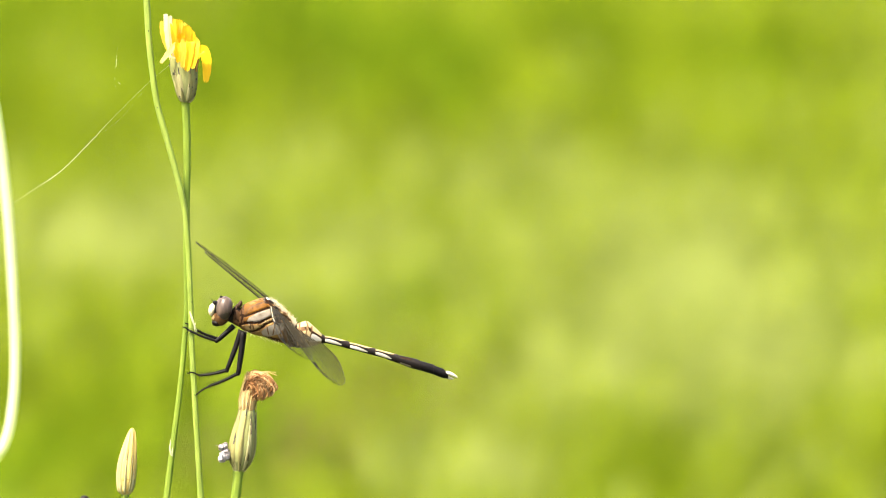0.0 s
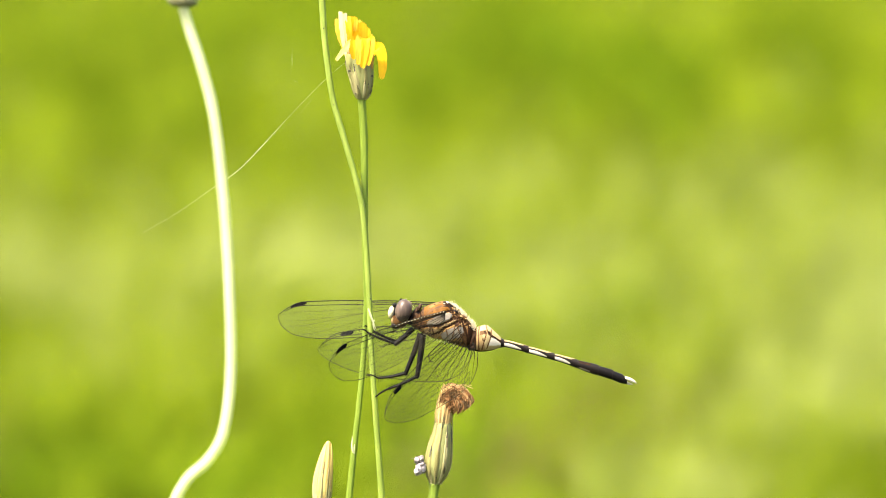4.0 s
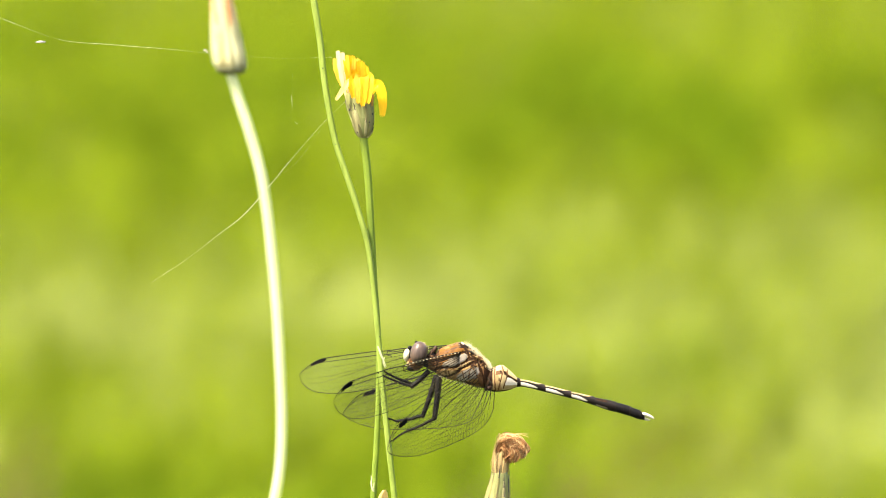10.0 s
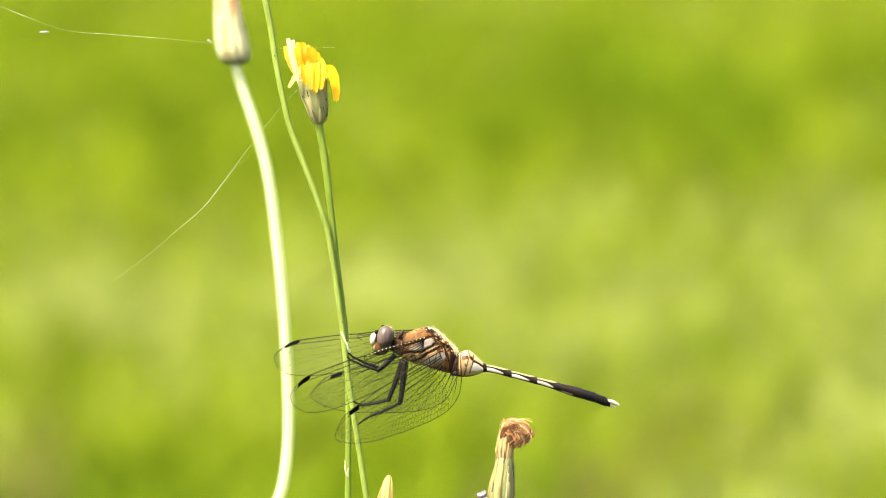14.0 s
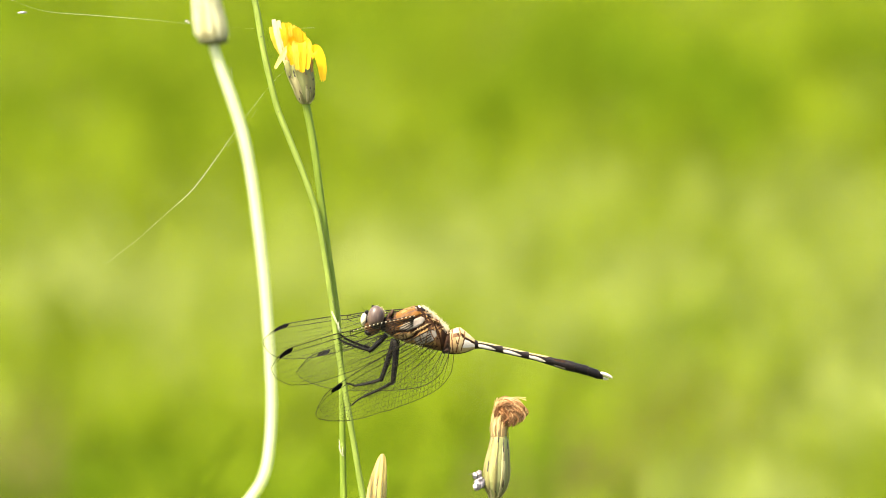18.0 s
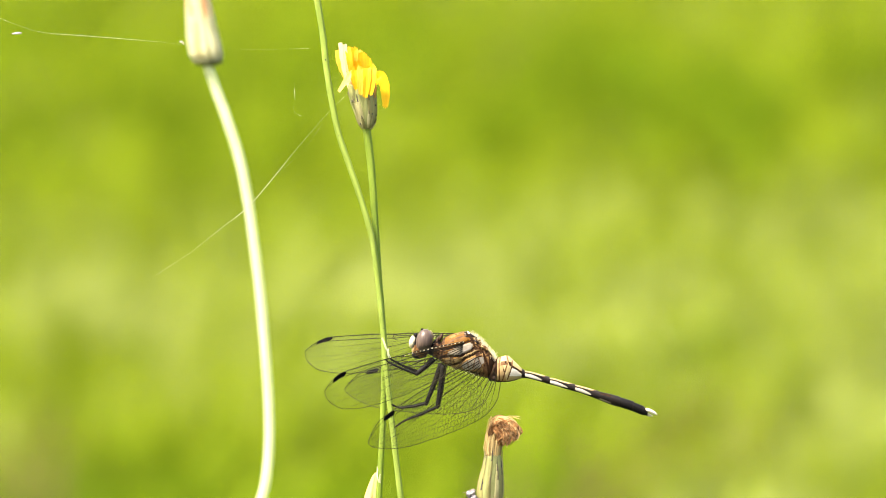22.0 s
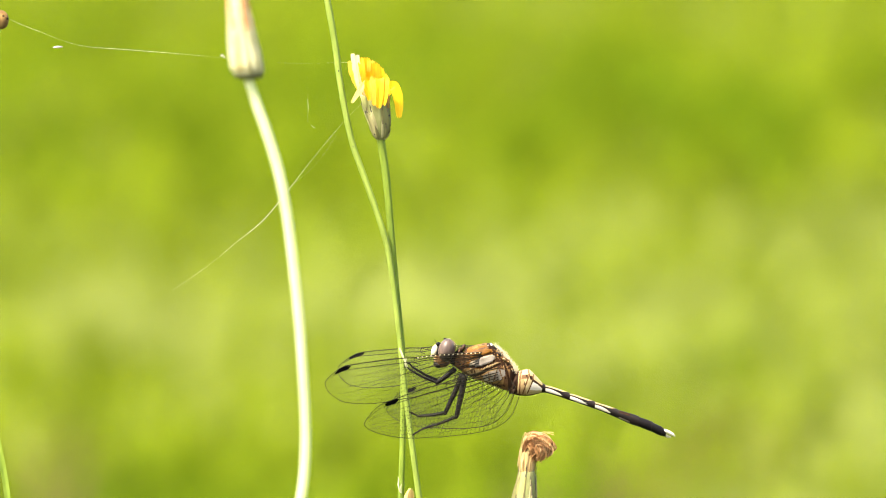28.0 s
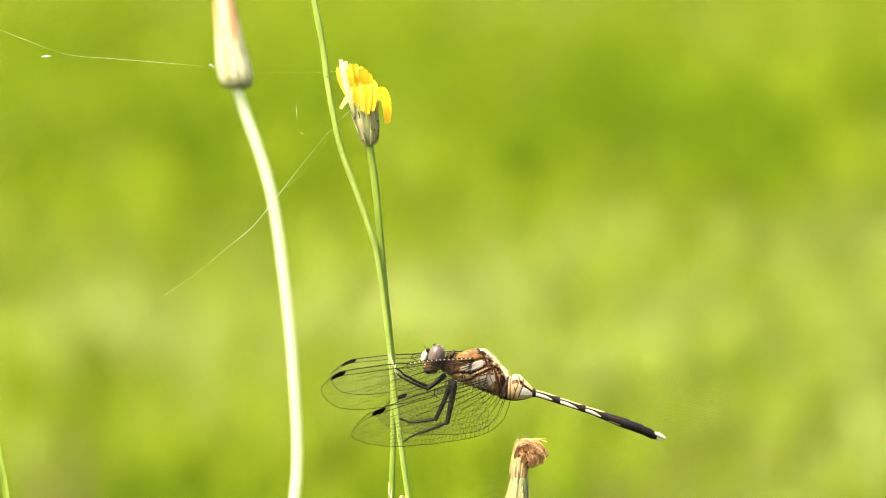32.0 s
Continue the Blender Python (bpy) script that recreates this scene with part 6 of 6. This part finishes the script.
    walk(fly_wings["near_hind"], [(0, wing_pose("near_hind", 52, -74, 1)), (0.5, wing_pose("near_hind", 40, -82, 1)), (1, wing_pose("near_hind", 14, -96, 1)), (1.5, wing_pose("near_hind", 10, -102, 1)), (2, wing_pose("near_hind", 2, -106, 0.8)),
        (2.5, wing_pose("near_hind", -70, -118, 0.2)), (3, wing_pose("near_hind", -114, -119, 0)), (5.5, wing_pose("near_hind", -110, -106, 0)), (6, wing_pose("near_hind", -121, -108, 0)), (6.5, wing_pose("near_hind", -112, -106, 0)),
        (7, wing_pose("near_hind", -124, -101, 0)), (7.5, wing_pose("near_hind", -122, -101, 0)), (8, wing_pose("near_hind", -124, -101, 0)), (8.5, wing_pose("near_hind", -135, -101, 0)), (9, wing_pose("near_hind", -127, -100, 0)),
        (9.5, wing_pose("near_hind", -133, -99, 0)), (10, wing_pose("near_hind", -132, -100, 0)), (10.5, wing_pose("near_hind", -154, -100, 0)), (11, wing_pose("near_hind", -153, -98, 0)), (11.5, wing_pose("near_hind", -141, -102, 0)),
        (12, wing_pose("near_hind", -143, -102, 0)), (12.5, wing_pose("near_hind", -141, -103, 0)), (13, wing_pose("near_hind", -144, -102, 0)), (13.5, wing_pose("near_hind", -151, -103, 0)), (16.5, wing_pose("near_hind", -164, -112, 0)),
        (17, wing_pose("near_hind", -165, -108, 0)), (17.5, wing_pose("near_hind", -177, -100, 0)), (18, wing_pose("near_hind", -173, -100, 0)), (18.5, wing_pose("near_hind", -171, -102, 0)), (19, wing_pose("near_hind", -169, -107, 0)),
        (19.5, wing_pose("near_hind", -171, -98, 0)), (20, wing_pose("near_hind", -170, -100, 0)), (20.5, wing_pose("near_hind", -167, -101, 0)), (21, wing_pose("near_hind", -166, -108, 0)), (21.5, wing_pose("near_hind", -163, -111, 0)),
        (22, wing_pose("near_hind", -162, -111, 0)), (22.5, wing_pose("near_hind", -170, -101, 0)), (23, wing_pose("near_hind", -192, -93, 0)), (23.5, wing_pose("near_hind", -166, -120, 0)), (24, wing_pose("near_hind", -187, -86, 0)),
        (24.5, wing_pose("near_hind", -190, -80, 0)), (25, wing_pose("near_hind", -192, -79, 0)), (25.5, wing_pose("near_hind", -187, -84, 0)), (27.5, wing_pose("near_hind", -196, -77, 0)), (28, wing_pose("near_hind", -194, -78, 0)),
        (28.5, wing_pose("near_hind", -199, -78, 0)), (29, wing_pose("near_hind", -197, -84, 0)), (29.5, wing_pose("near_hind", -202, -78, 0)), (30, wing_pose("near_hind", -200, -84, 0)), (30.5, wing_pose("near_hind", -199, -84, 0)),
        (31, wing_pose("near_hind", -198, -86, 0)), (31.5, wing_pose("near_hind", -197, -85, 0)), (32, wing_pose("near_hind", -199, -83, 0))])
    walk(fly_wings["far_hind"], [(0, wing_pose("far_hind", -122, 98, 1)), (0.3, wing_pose("far_hind", -128, 50, 0.75)), (0.6, wing_pose("far_hind", -138, -20, 0.2)), (1, wing_pose("far_hind", -138, -8, 0)), (2, wing_pose("far_hind", -152, -21, 0)),
        (3, wing_pose("far_hind", -193, -12, 0)), (6, wing_pose("far_hind", -201, -50, 0)), (13, wing_pose("far_hind", -190, -55, 0)), (19, wing_pose("far_hind", -201, -46, 0)), (21, wing_pose("far_hind", -194, -44, 0)),
        (23, wing_pose("far_hind", -195, -40, 0)), (23.5, wing_pose("far_hind", -190, -16, 0)), (24, wing_pose("far_hind", -185, -55, 0)), (28, wing_pose("far_hind", -160, -62, 0)), (32, wing_pose("far_hind", -159, -62, 0))])
    walk(stalk_tip, [(t, pose(0, 0, 0, 0, -a, 0)) for t, a in ((0, 16), (0.3, 26), (0.4, 31), (0.5, 35.5), (0.6, 45.5), (0.7, 68), (0.9, 75), (32, 75))])
    neck = HEAD_AT - FLY_AT
    walk(fly_head, [(0, pose(*neck, 0, 0, 6)), (0.3, pose(*neck, 0, 0, 12)), (1, pose(*neck, 0, 0, 4)), (2, pose(*neck, 0, 0, 2)), (3, pose(*neck, 0, 0, 0)), (20.6, pose(*neck, 0, 0, 0)), (20.9, pose(*neck, -40, 6, 8)), (21.2, pose(*neck, -36, 6, 8)), (21.5, pose(*neck, 0, 2, 0)), (23.1, pose(*neck, 0, 0, 0)), (23.4, pose(*neck, 20, 0, 45)), (23.6, pose(*neck, 20, 0, 45)), (23.9, pose(*neck, 0, 0, 0)), (32, pose(*neck, 0, 0, 0))])


dark_bud_at, thread_at, seed_at = dark_bud.location.copy(), thread_high.location.copy(), seed_head.location.copy()
motions()
